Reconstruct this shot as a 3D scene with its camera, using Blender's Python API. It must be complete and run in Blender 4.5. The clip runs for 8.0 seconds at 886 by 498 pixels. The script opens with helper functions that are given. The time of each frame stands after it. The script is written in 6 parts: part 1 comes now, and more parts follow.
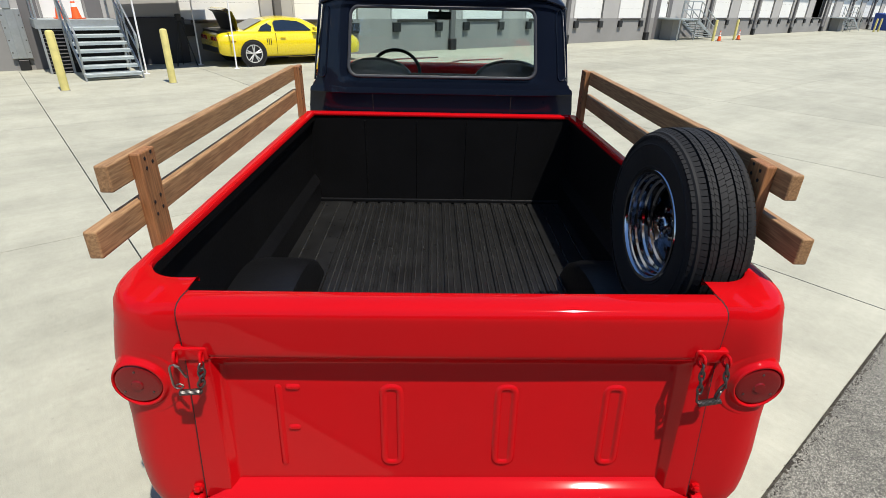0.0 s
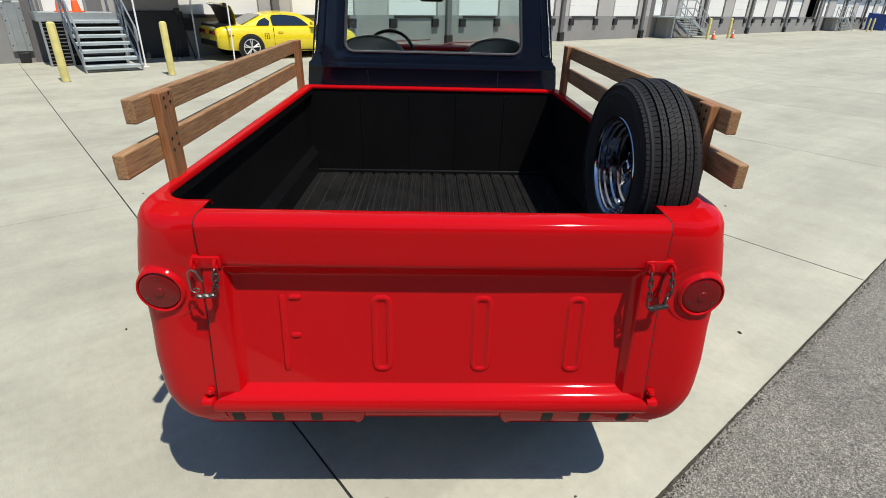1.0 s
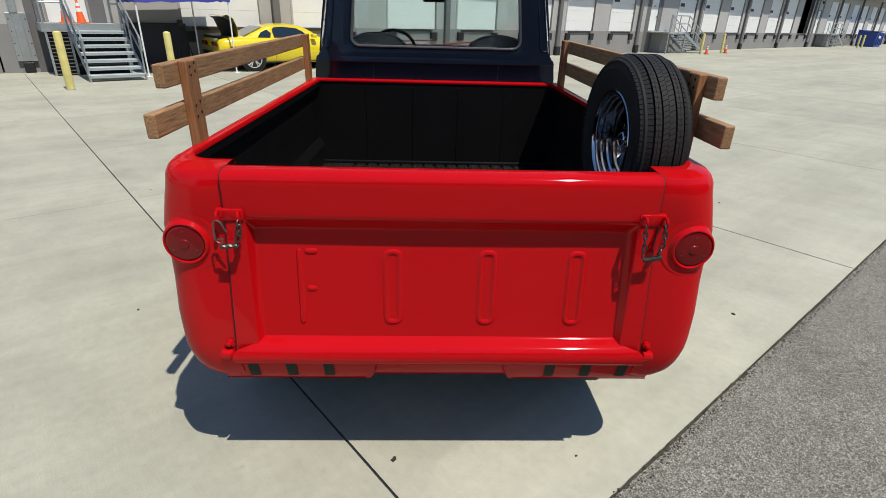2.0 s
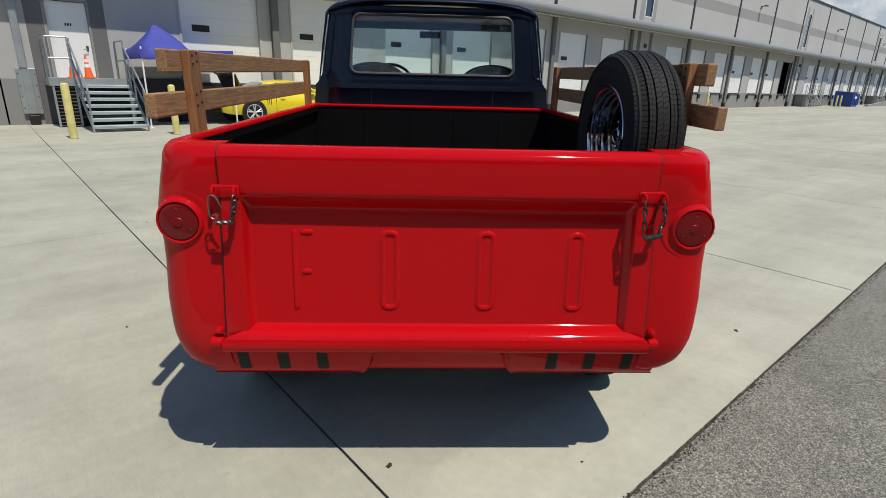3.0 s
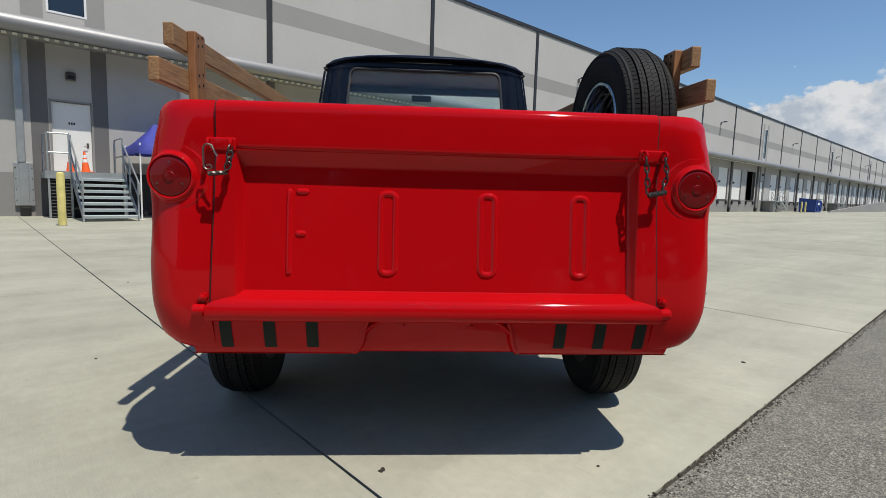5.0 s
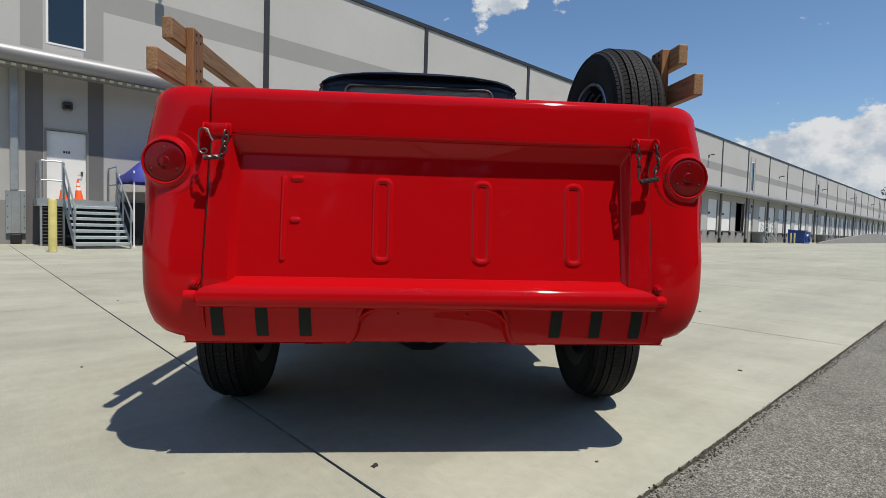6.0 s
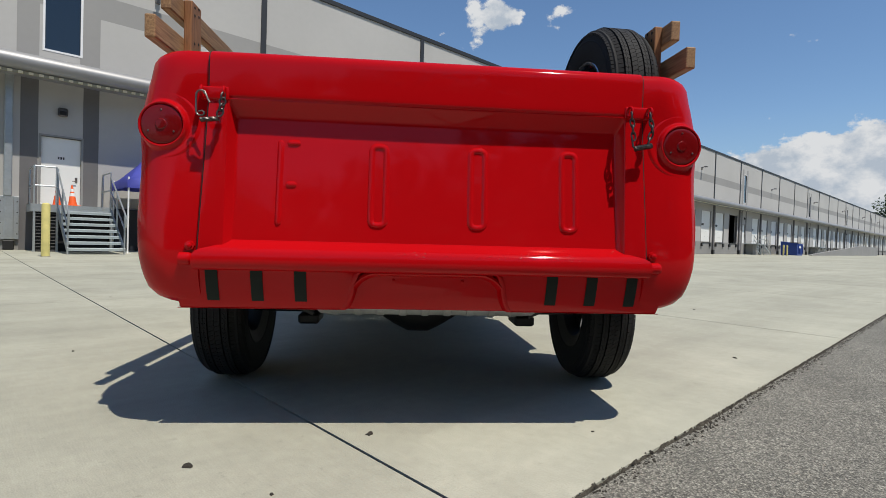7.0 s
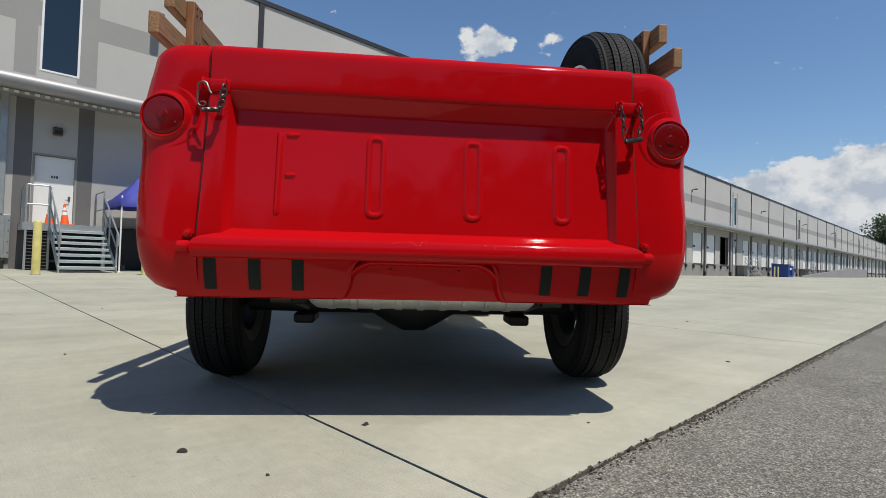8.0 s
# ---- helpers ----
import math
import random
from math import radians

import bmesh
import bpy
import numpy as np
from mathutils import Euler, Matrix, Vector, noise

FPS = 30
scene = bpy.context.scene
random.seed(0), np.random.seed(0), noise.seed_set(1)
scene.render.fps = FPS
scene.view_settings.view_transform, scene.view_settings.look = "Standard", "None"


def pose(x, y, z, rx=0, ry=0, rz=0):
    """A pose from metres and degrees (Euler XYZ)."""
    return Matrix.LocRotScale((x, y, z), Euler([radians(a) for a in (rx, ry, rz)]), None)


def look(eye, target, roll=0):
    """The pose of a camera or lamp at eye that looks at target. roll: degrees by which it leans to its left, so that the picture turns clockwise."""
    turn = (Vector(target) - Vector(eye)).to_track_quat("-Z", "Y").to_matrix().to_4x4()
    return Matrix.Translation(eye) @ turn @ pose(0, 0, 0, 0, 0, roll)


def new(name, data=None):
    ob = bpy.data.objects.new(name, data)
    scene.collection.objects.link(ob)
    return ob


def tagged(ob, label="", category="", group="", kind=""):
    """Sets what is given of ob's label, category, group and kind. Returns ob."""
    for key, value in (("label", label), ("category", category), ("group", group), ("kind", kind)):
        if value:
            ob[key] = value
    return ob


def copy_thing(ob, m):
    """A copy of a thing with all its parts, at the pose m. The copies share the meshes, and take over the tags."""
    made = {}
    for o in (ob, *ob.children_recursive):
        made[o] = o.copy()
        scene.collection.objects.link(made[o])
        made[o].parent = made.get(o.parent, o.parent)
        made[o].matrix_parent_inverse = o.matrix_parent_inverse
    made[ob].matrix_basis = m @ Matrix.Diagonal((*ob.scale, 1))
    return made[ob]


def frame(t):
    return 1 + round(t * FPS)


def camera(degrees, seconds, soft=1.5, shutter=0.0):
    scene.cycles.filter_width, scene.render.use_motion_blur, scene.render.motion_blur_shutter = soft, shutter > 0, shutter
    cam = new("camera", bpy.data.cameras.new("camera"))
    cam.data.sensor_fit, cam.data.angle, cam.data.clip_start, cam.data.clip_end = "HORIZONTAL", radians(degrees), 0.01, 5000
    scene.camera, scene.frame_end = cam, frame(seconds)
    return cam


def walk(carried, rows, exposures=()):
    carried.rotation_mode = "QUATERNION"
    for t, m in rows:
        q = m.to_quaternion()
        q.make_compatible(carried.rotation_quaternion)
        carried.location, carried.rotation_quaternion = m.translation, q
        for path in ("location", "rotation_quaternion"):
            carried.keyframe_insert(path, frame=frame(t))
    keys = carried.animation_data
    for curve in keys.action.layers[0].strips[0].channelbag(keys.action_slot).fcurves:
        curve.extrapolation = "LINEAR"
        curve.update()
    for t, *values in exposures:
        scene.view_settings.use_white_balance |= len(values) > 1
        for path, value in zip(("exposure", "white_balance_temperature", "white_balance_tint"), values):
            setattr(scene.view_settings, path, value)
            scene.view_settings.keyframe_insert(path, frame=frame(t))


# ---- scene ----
cam = camera(81.3, 8.0, soft=0.7)
PATH = [
    (0, (-0.058, -1.158, 2.049), (-0.025, 0.626, 1.146), 1.3),
    (0.5, (-0.033, -1.323, 1.978), (0.007, 0.462, 1.076), 1.4),
    (1, (-0.013, -1.457, 1.929), (0.031, 0.327, 1.026), 1.5),
    (1.5, (-0.047, -1.568, 1.881), (0.001, 0.218, 0.983), 1.6),
    (3, (-0.052, -1.72, 1.537), (0.014, 0.17, 0.888), 1.5),
    (3.5, (-0.084, -1.73, 1.404), (-0.01, 0.192, 0.857), 1.5),
    (4, (-0.089, -1.741, 1.289), (-0.007, 0.204, 0.831), 1.5),
    (4.5, (-0.094, -1.752, 1.14), (0.003, 0.215, 0.788), 1.5),
    (5, (-0.09, -1.764, 1.033), (0.023, 0.217, 0.787), 1.5),
    (6.5, (-0.091, -1.779, 0.798), (0.054, 0.214, 0.708), 1.5),
    (7, (-0.09, -1.787, 0.716), (0.064, 0.206, 0.646), 1.6),
    (7.5, (-0.087, -1.801, 0.653), (0.078, 0.192, 0.617), 1.6),
    (8, (-0.098, -1.814, 0.602), (0.079, 0.178, 0.621), 1.6),
]

LEVEL = Matrix.Rotation(radians(0.895), 4, Vector((0.952, -0.306, 0.0)))
walk(cam, [(t, LEVEL @ look(eye, target, roll)) for t, eye, target, roll in PATH],
     [(0.0, 0.36), (1.0, 0.22), (1.5, 0.14), (3.5, -0.10), (5.0, -0.08), (8.0, -0.07)])

# ---- world, sun, exposure ----
SUN_DIR = Vector((0.30, -0.35, 1.0)).normalized()
world = bpy.data.worlds.new("sky")
scene.world = world
world.use_nodes = True
wn, wl = world.node_tree.nodes, world.node_tree.links
wn.clear()
w_out = wn.new("ShaderNodeOutputWorld")
w_bg = wn.new("ShaderNodeBackground")
w_sky = wn.new("ShaderNodeTexSky")
w_sky.sky_type, w_sky.sun_disc = "NISHITA", False
w_sky.sun_elevation = math.asin(SUN_DIR.z)
w_sky.sun_rotation = math.atan2(SUN_DIR.x, SUN_DIR.y)
w_sky.air_density, w_sky.dust_density, w_sky.ozone_density = 1.0, 0.15, 3.0
w_bg.inputs["Strength"].default_value = 0.080
w_tc = wn.new("ShaderNodeTexCoord")
w_map = wn.new("ShaderNodeMapping")
w_map.inputs["Scale"].default_value = (17.0, 17.0, 23.0)
w_map.inputs["Location"].default_value = (0.35, 0.1, 0.0)
w_noise = wn.new("ShaderNodeTexNoise")
w_noise.inputs["Scale"].default_value = 1.15
w_noise.inputs["Detail"].default_value = 9.0
w_noise.inputs["Roughness"].default_value = 0.58
w_ramp = wn.new("ShaderNodeValToRGB")
w_ramp.color_ramp.elements[0].position, w_ramp.color_ramp.elements[1].position = 0.69, 0.77
w_sep = wn.new("ShaderNodeSeparateXYZ")
w_low = wn.new("ShaderNodeMapRange")
for k, v in (("From Min", 0.60), ("From Max", 0.45), ("To Min", 0.0), ("To Max", 1.0)):
    w_low.inputs[k].default_value = v
w_mul = wn.new("ShaderNodeMath")
w_mul.operation = "MULTIPLY"
w_mix = wn.new("ShaderNodeMix")
w_mix.data_type = "RGBA"
wl.new(w_tc.outputs["Generated"], w_map.inputs["Vector"])
wl.new(w_map.outputs["Vector"], w_noise.inputs["Vector"])
wl.new(w_tc.outputs["Generated"], w_sep.inputs["Vector"])
wl.new(w_sep.outputs["Z"], w_low.inputs["Value"])
cover = None
CLOUDS = (((0.56, 0.816, 0.105), 0.085, 0.25), ((0.596, 0.789, 0.118), 0.065, 0.29), ((0.633, 0.757, 0.135), 0.060, 0.31), ((0.667, 0.732, 0.105), 0.085, 0.25), ((0.696, 0.700, 0.140), 0.085, 0.29), ((0.745, 0.655, 0.115), 0.12, 0.26), ((0.80, 0.59, 0.11), 0.14, 0.30),
          ((0.640, 0.757, 0.085), 0.11, 0.20), ((0.690, 0.715, 0.08), 0.11, 0.20), ((0.132, 0.914, 0.383), 0.056, 0.24), ((0.168, 0.902, 0.395), 0.044, 0.25), ((0.250, 0.886, 0.386), 0.036, 0.17), ((-0.5, -0.75, 0.35), 0.40, 0.17))
for centre, radius, gain in CLOUDS:
    wide = 1.0 - math.cos(radius)
    dot = wn.new("ShaderNodeVectorMath")
    dot.operation = "DOT_PRODUCT"
    dot.inputs[1].default_value = Vector(centre).normalized()
    wl.new(w_tc.outputs["Generated"], dot.inputs[0])
    near = wn.new("ShaderNodeMapRange")
    near.interpolation_type = "SMOOTHSTEP"
    for k, v in (("From Min", 1.0 - wide), ("From Max", 1.0), ("To Min", 0.0), ("To Max", gain)):
        near.inputs[k].default_value = v
    wl.new(dot.outputs["Value"], near.inputs["Value"])
    if cover is None:
        cover = near.outputs["Result"]
    else:
        add = wn.new("ShaderNodeMath")
        wl.new(cover, add.inputs[0])
        wl.new(near.outputs["Result"], add.inputs[1])
        cover = add.outputs["Value"]
w_sum = wn.new("ShaderNodeMath")
wl.new(w_noise.outputs["Fac"], w_sum.inputs[0])
wl.new(cover, w_sum.inputs[1])
wl.new(w_sum.outputs["Value"], w_ramp.inputs["Fac"])
wl.new(w_ramp.outputs["Color"], w_mul.inputs[0])
wl.new(w_low.outputs["Result"], w_mul.inputs[1])
wl.new(w_mul.outputs["Value"], w_mix.inputs["Factor"])
w_puff = wn.new("ShaderNodeMix")
w_puff.data_type = "RGBA"
w_puff.inputs["A"].default_value, w_puff.inputs["B"].default_value = (5.6, 6.4, 7.4, 1), (9.2, 9.4, 9.6, 1)
w_lit = wn.new("ShaderNodeMapRange")
for k, v in (("From Min", 0.42), ("From Max", 0.60)):
    w_lit.inputs[k].default_value = v
wl.new(w_noise.outputs["Fac"], w_lit.inputs["Value"])
wl.new(w_lit.outputs["Result"], w_puff.inputs["Factor"])
wl.new(w_puff.outputs["Result"], w_mix.inputs["B"])
w_hue = wn.new("ShaderNodeHueSaturation")
w_hue.inputs["Saturation"].default_value, w_hue.inputs["Value"].default_value = 1.08, 1.58
wl.new(w_sky.outputs["Color"], w_hue.inputs["Color"])
w_haze = wn.new("ShaderNodeMapRange")
for k, v in (("From Min", 0.0), ("From Max", 0.22), ("To Min", 0.75), ("To Max", 0.0)):
    w_haze.inputs[k].default_value = v
wl.new(w_sep.outputs["Z"], w_haze.inputs["Value"])
w_pale = wn.new("ShaderNodeMix")
w_pale.data_type = "RGBA"
w_pale.inputs["B"].default_value = (3.4, 5.1, 6.9, 1)
wl.new(w_haze.outputs["Result"], w_pale.inputs["Factor"])
wl.new(w_hue.outputs["Color"], w_pale.inputs["A"])
wl.new(w_pale.outputs["Result"], w_mix.inputs["A"])
wl.new(w_mix.outputs["Result"], w_bg.inputs["Color"])
wl.new(w_bg.outputs["Background"], w_out.inputs["Surface"])

sun_data = bpy.data.lights.new("sun", "SUN")
sun_data.energy, sun_data.angle, sun_data.color = 4.9, radians(0.53), (1.0, 0.94, 0.84)
sun = new("sun", sun_data)
sun.matrix_basis = look((0, 0, 40), Vector((0, 0, 40)) - SUN_DIR)

# ---- materials ----


def mat(name, color, rough=0.6, metal=0.0, vary=0.12, grain=30.0, bump=0.0, bump_scale=None, coat=0.0, big=0.0, big_scale=0.6, dark=None, spec=None):
    """A surface with variation at two scales and fine relief, in object space."""
    m = bpy.data.materials.new(name)
    m.use_nodes = True
    n, l = m.node_tree.nodes, m.node_tree.links
    b = n["Principled BSDF"]
    b.inputs["Roughness"].default_value = rough
    b.inputs["Metallic"].default_value = metal
    b.inputs["Coat Weight"].default_value = coat
    b.inputs["Coat Roughness"].default_value = 0.03
    if spec is not None:
        b.inputs["Specular IOR Level"].default_value = spec
    tc = n.new("ShaderNodeTexCoord")
    fine = n.new("ShaderNodeTexNoise")
    fine.inputs["Scale"].default_value = grain
    fine.inputs["Detail"].default_value = 6
    l.new(tc.outputs["Object"], fine.inputs["Vector"])
    large = n.new("ShaderNodeTexNoise")
    large.inputs["Scale"].default_value = big_scale
    large.inputs["Detail"].default_value = 5
    l.new(tc.outputs["Object"], large.inputs["Vector"])
    c = Vector(color)
    lo = Vector(dark) if dark else c * (1 - vary)
    mix = n.new("ShaderNodeMix")
    mix.data_type = "RGBA"
    mix.inputs["A"].default_value = (*lo, 1)
    mix.inputs["B"].default_value = (*(c * (1 + vary * 0.5)), 1)
    l.new(fine.outputs["Fac"], mix.inputs["Factor"])
    hue = n.new("ShaderNodeMix")
    hue.data_type, hue.blend_type = "RGBA", "MULTIPLY"
    hue.inputs["Factor"].default_value = 1.0
    ramp = n.new("ShaderNodeMapRange")
    for k, v in (("From Min", 0.3), ("From Max", 0.7), ("To Min", 1 - big), ("To Max", 1 + big * 0.6)):
        ramp.inputs[k].default_value = v
    l.new(large.outputs["Fac"], ramp.inputs["Value"])
    l.new(mix.outputs["Result"], hue.inputs["A"])
    l.new(ramp.outputs["Result"], hue.inputs["B"])
    l.new(hue.outputs["Result"], b.inputs["Base Color"])
    if bump:
        bn = n.new("ShaderNodeBump")
        bn.inputs["Strength"].default_value = bump
        bn.inputs["Distance"].default_value = 0.004
        src = fine
        if bump_scale:
            src = n.new("ShaderNodeTexNoise")
            src.inputs["Scale"].default_value = bump_scale
            src.inputs["Detail"].default_value = 4
            l.new(tc.outputs["Object"], src.inputs["Vector"])
        l.new(src.outputs["Fac"], bn.inputs["Height"])
        l.new(bn.outputs["Normal"], b.inputs["Normal"])
    rr = n.new("ShaderNodeMapRange")
    for k, v in (("To Min", max(0.0, rough - 0.07)), ("To Max", min(1.0, rough + 0.07))):
        rr.inputs[k].default_value = v
    l.new(fine.outputs["Fac"], rr.inputs["Value"])
    l.new(rr.outputs["Result"], b.inputs["Roughness"])
    return m


def paving_mat(name):
    """Broom-finished concrete: pale slabs that differ a little, cloudy stains, long tyre streaks, pits."""
    m = mat(name, (0.379, 0.374, 0.298), rough=0.85, vary=0.16, grain=22, bump=0.45, bump_scale=190, big=0.10, big_scale=0.35)
    n, l = m.node_tree.nodes, m.node_tree.links
    b = n["Principled BSDF"]
    src = b.inputs["Base Color"].links[0].from_socket
    tc = n.new("ShaderNodeTexCoord")
    info = n.new("ShaderNodeObjectInfo")
    fac = None
    for scale, lo, hi, a0, a1 in (((0.10, 0.75, 1.0), 0.91, 1.04, 0.35, 0.62), ((1.6, 1.6, 1.0), 0.90, 1.04, 0.30, 0.60), ((0.5, 9.0, 1.0), 0.95, 1.03, 0.30, 0.70), ((38.0, 38.0, 1.0), 0.80, 1.0, 0.24, 0.36), ((210.0, 210.0, 1.0), 0.90, 1.09, 0.32, 0.68), ((5.0, 3.2, 1.0), 0.96, 1.03, 0.34, 0.62), ((230.0, 7.0, 1.0), 0.955, 1.03, 0.32, 0.68)):
        mp = n.new("ShaderNodeMapping")
        mp.inputs["Scale"].default_value = scale
        l.new(tc.outputs["Object"], mp.inputs["Vector"])
        t = n.new("ShaderNodeTexNoise")
        t.inputs["Scale"].default_value, t.inputs["Detail"].default_value = 1.0, 6
        l.new(mp.outputs["Vector"], t.inputs["Vector"])
        r = n.new("ShaderNodeMapRange")
        for k, v in (("From Min", a0), ("From Max", a1), ("To Min", lo), ("To Max", hi)):
            r.inputs[k].default_value = v
        l.new(t.outputs["Fac"], r.inputs["Value"])
        if fac is None:
            fac = r.outputs["Result"]
        else:
            mu = n.new("ShaderNodeMath")
            mu.operation = "MULTIPLY"
            l.new(fac, mu.inputs[0])
            l.new(r.outputs["Result"], mu.inputs[1])
            fac = mu.outputs["Value"]
    sl = n.new("ShaderNodeMapRange")
    sl.inputs["To Min"].default_value, sl.inputs["To Max"].default_value = 0.95, 1.05
    l.new(info.outputs["Random"], sl.inputs["Value"])
    mu = n.new("ShaderNodeMath")
    mu.operation = "MULTIPLY"
    l.new(fac, mu.inputs[0])
    l.new(sl.outputs["Result"], mu.inputs[1])
    mix = n.new("ShaderNodeMix")
    mix.data_type, mix.blend_type = "RGBA", "MULTIPLY"
    mix.inputs["Factor"].default_value = 1.0
    l.new(src, mix.inputs["A"])
    l.new(mu.outputs["Value"], mix.inputs["B"])
    l.new(mix.outputs["Result"], b.inputs["Base Color"])
    return m


def asphalt_mat(name):
    """Worn asphalt: pale and dark stone chips in a grey binder, with oil spots."""
    m = mat(name, (0.203, 0.196, 0.165), rough=0.92, vary=0.25, grain=9, big=0.18, big_scale=1.5)
    n, l = m.node_tree.nodes, m.node_tree.links
    b = n["Principled BSDF"]
    src = b.inputs["Base Color"].links[0].from_socket
    tc = n.new("ShaderNodeTexCoord")
    fac = None
    height = None
    warp = n.new("ShaderNodeTexNoise")
    warp.inputs["Scale"].default_value, warp.inputs["Detail"].default_value = 180.0, 2
    l.new(tc.outputs["Object"], warp.inputs["Vector"])
    bend = n.new("ShaderNodeVectorMath")
    bend.operation = "MULTIPLY_ADD"
    bend.inputs[1].default_value = (0.006, 0.006, 0.006)
    l.new(warp.outputs["Color"], bend.inputs[0])
    l.new(tc.outputs["Object"], bend.inputs[2])
    for scale, lo, hi in ((150.0, 0.58, 1.55), (70.0, 0.80, 1.22), (330.0, 0.66, 1.36)):
        v = n.new("ShaderNodeTexVoronoi")
        v.inputs["Scale"].default_value = scale
        l.new(bend.outputs["Vector"], v.inputs["Vector"])
        sep = n.new("ShaderNodeSeparateColor")
        l.new(v.outputs["Color"], sep.inputs["Color"])
        r = n.new("ShaderNodeMapRange")
        r.inputs["To Min"].default_value, r.inputs["To Max"].default_value = lo, hi
        l.new(sep.outputs["Red"], r.inputs["Value"])
        if fac is None:
            fac, height = r.outputs["Result"], v.outputs["Distance"]
        else:
            mu = n.new("ShaderNodeMath")
            mu.operation = "MULTIPLY"
            l.new(fac, mu.inputs[0])
            l.new(r.outputs["Result"], mu.inputs[1])
            fac = mu.outputs["Value"]
    gaps = n.new("ShaderNodeMapRange")
    for k, v_ in (("From Min", 0.30), ("From Max", 0.75), ("To Min", 1.16), ("To Max", 0.42)):
        gaps.inputs[k].default_value = v_
    l.new(height, gaps.inputs["Value"])
    mg = n.new("ShaderNodeMath")
    mg.operation = "MULTIPLY"
    l.new(fac, mg.inputs[0])
    l.new(gaps.outputs["Result"], mg.inputs[1])
    fac = mg.outputs["Value"]
    spots = n.new("ShaderNodeTexNoise")
    spots.inputs["Scale"].default_value, spots.inputs["Detail"].default_value = 2.6, 5
    l.new(tc.outputs["Object"], spots.inputs["Vector"])
    sr = n.new("ShaderNodeMapRange")
    for k, v_ in (("From Min", 0.27), ("From Max", 0.36), ("To Min", 0.55), ("To Max", 1.0)):
        sr.inputs[k].default_value = v_
    l.new(spots.outputs["Fac"], sr.inputs["Value"])
    mu = n.new("ShaderNodeMath")
    mu.operation = "MULTIPLY"
    l.new(fac, mu.inputs[0])
    l.new(sr.outputs["Result"], mu.inputs[1])
    mix = n.new("ShaderNodeMix")
    mix.data_type, mix.blend_type = "RGBA", "MULTIPLY"
    mix.inputs["Factor"].default_value = 1.0
    l.new(src, mix.inputs["A"])
    l.new(mu.outputs["Value"], mix.inputs["B"])
    l.new(mix.outputs["Result"], b.inputs["Base Color"])
    bn = n.new("ShaderNodeBump")
    bn.invert = True
    bn.inputs["Strength"].default_value, bn.inputs["Distance"].default_value = 0.5, 0.004
    l.new(height, bn.inputs["Height"])
    l.new(bn.outputs["Normal"], b.inputs["Normal"])
    return m


def wood_mat(name, light, dark, along=(90, 4.0, 90)):
    m = bpy.data.materials.new(name)
    m.use_nodes = True
    n, l = m.node_tree.nodes, m.node_tree.links
    b = n["Principled BSDF"]
    b.inputs["Roughness"].default_value = 0.62
    tc = n.new("ShaderNodeTexCoord")
    info = n.new("ShaderNodeObjectInfo")
    add = n.new("ShaderNodeVectorMath")
    mp = n.new("ShaderNodeMapping")
    mp.inputs["Scale"].default_value = along
    l.new(tc.outputs["Object"], add.inputs[0])
    l.new(info.outputs["Random"], add.inputs[1])
    l.new(add.outputs["Vector"], mp.inputs["Vector"])
    grain = n.new("ShaderNodeTexNoise")
    grain.inputs["Scale"].default_value = 1.0
    grain.inputs["Detail"].default_value = 7
    grain.inputs["Distortion"].default_value = 0.6
    l.new(mp.outputs["Vector"], grain.inputs["Vector"])
    ramp = n.new("ShaderNodeValToRGB")
    ramp.color_ramp.elements[0].position, ramp.color_ramp.elements[1].position = 0.34, 0.66
    ramp.color_ramp.elements[0].color, ramp.color_ramp.elements[1].color = (*dark, 1), (*light, 1)
    l.new(grain.outputs["Fac"], ramp.inputs["Fac"])
    blot = n.new("ShaderNodeTexNoise")
    blot.inputs["Scale"].default_value = 7
    l.new(add.outputs["Vector"], blot.inputs["Vector"])
    mr = n.new("ShaderNodeMapRange")
    mr.inputs["To Min"].default_value, mr.inputs["To Max"].default_value = 0.72, 1.25
    l.new(blot.outputs["Fac"], mr.inputs["Value"])
    mul = n.new("ShaderNodeMix")
    mul.data_type, mul.blend_type = "RGBA", "MULTIPLY"
    mul.inputs["Factor"].default_value = 1.0
    l.new(ramp.outputs["Color"], mul.inputs["A"])
    l.new(mr.outputs["Result"], mul.inputs["B"])
    l.new(mul.outputs["Result"], b.inputs["Base Color"])
    bn = n.new("ShaderNodeBump")
    bn.inputs["Strength"].default_value, bn.inputs["Distance"].default_value = 0.5, 0.002
    l.new(grain.outputs["Fac"], bn.inputs["Height"])
    l.new(bn.outputs["Normal"], b.inputs["Normal"])
    return m


def glass_mat(name, color, rough=0.0):
    m = bpy.data.materials.new(name)
    m.use_nodes = True
    b = m.node_tree.nodes["Principled BSDF"]
    b.inputs["Base Color"].default_value = (*color, 1)
    b.inputs["Roughness"].default_value = rough
    b.inputs["Transmission Weight"].default_value = 1.0
    b.inputs["IOR"].default_value = 1.45
    return m


def pane_bm(ring, off):
    """A glass pane: two faces a little apart, closed round the edge."""
    bm = bmesh.new()
    o = Vector(off)
    loft(bm, [[Vector(p) for p in ring], [Vector(p) + o for p in ring]], close_ring=True, cap=True)
    return bm


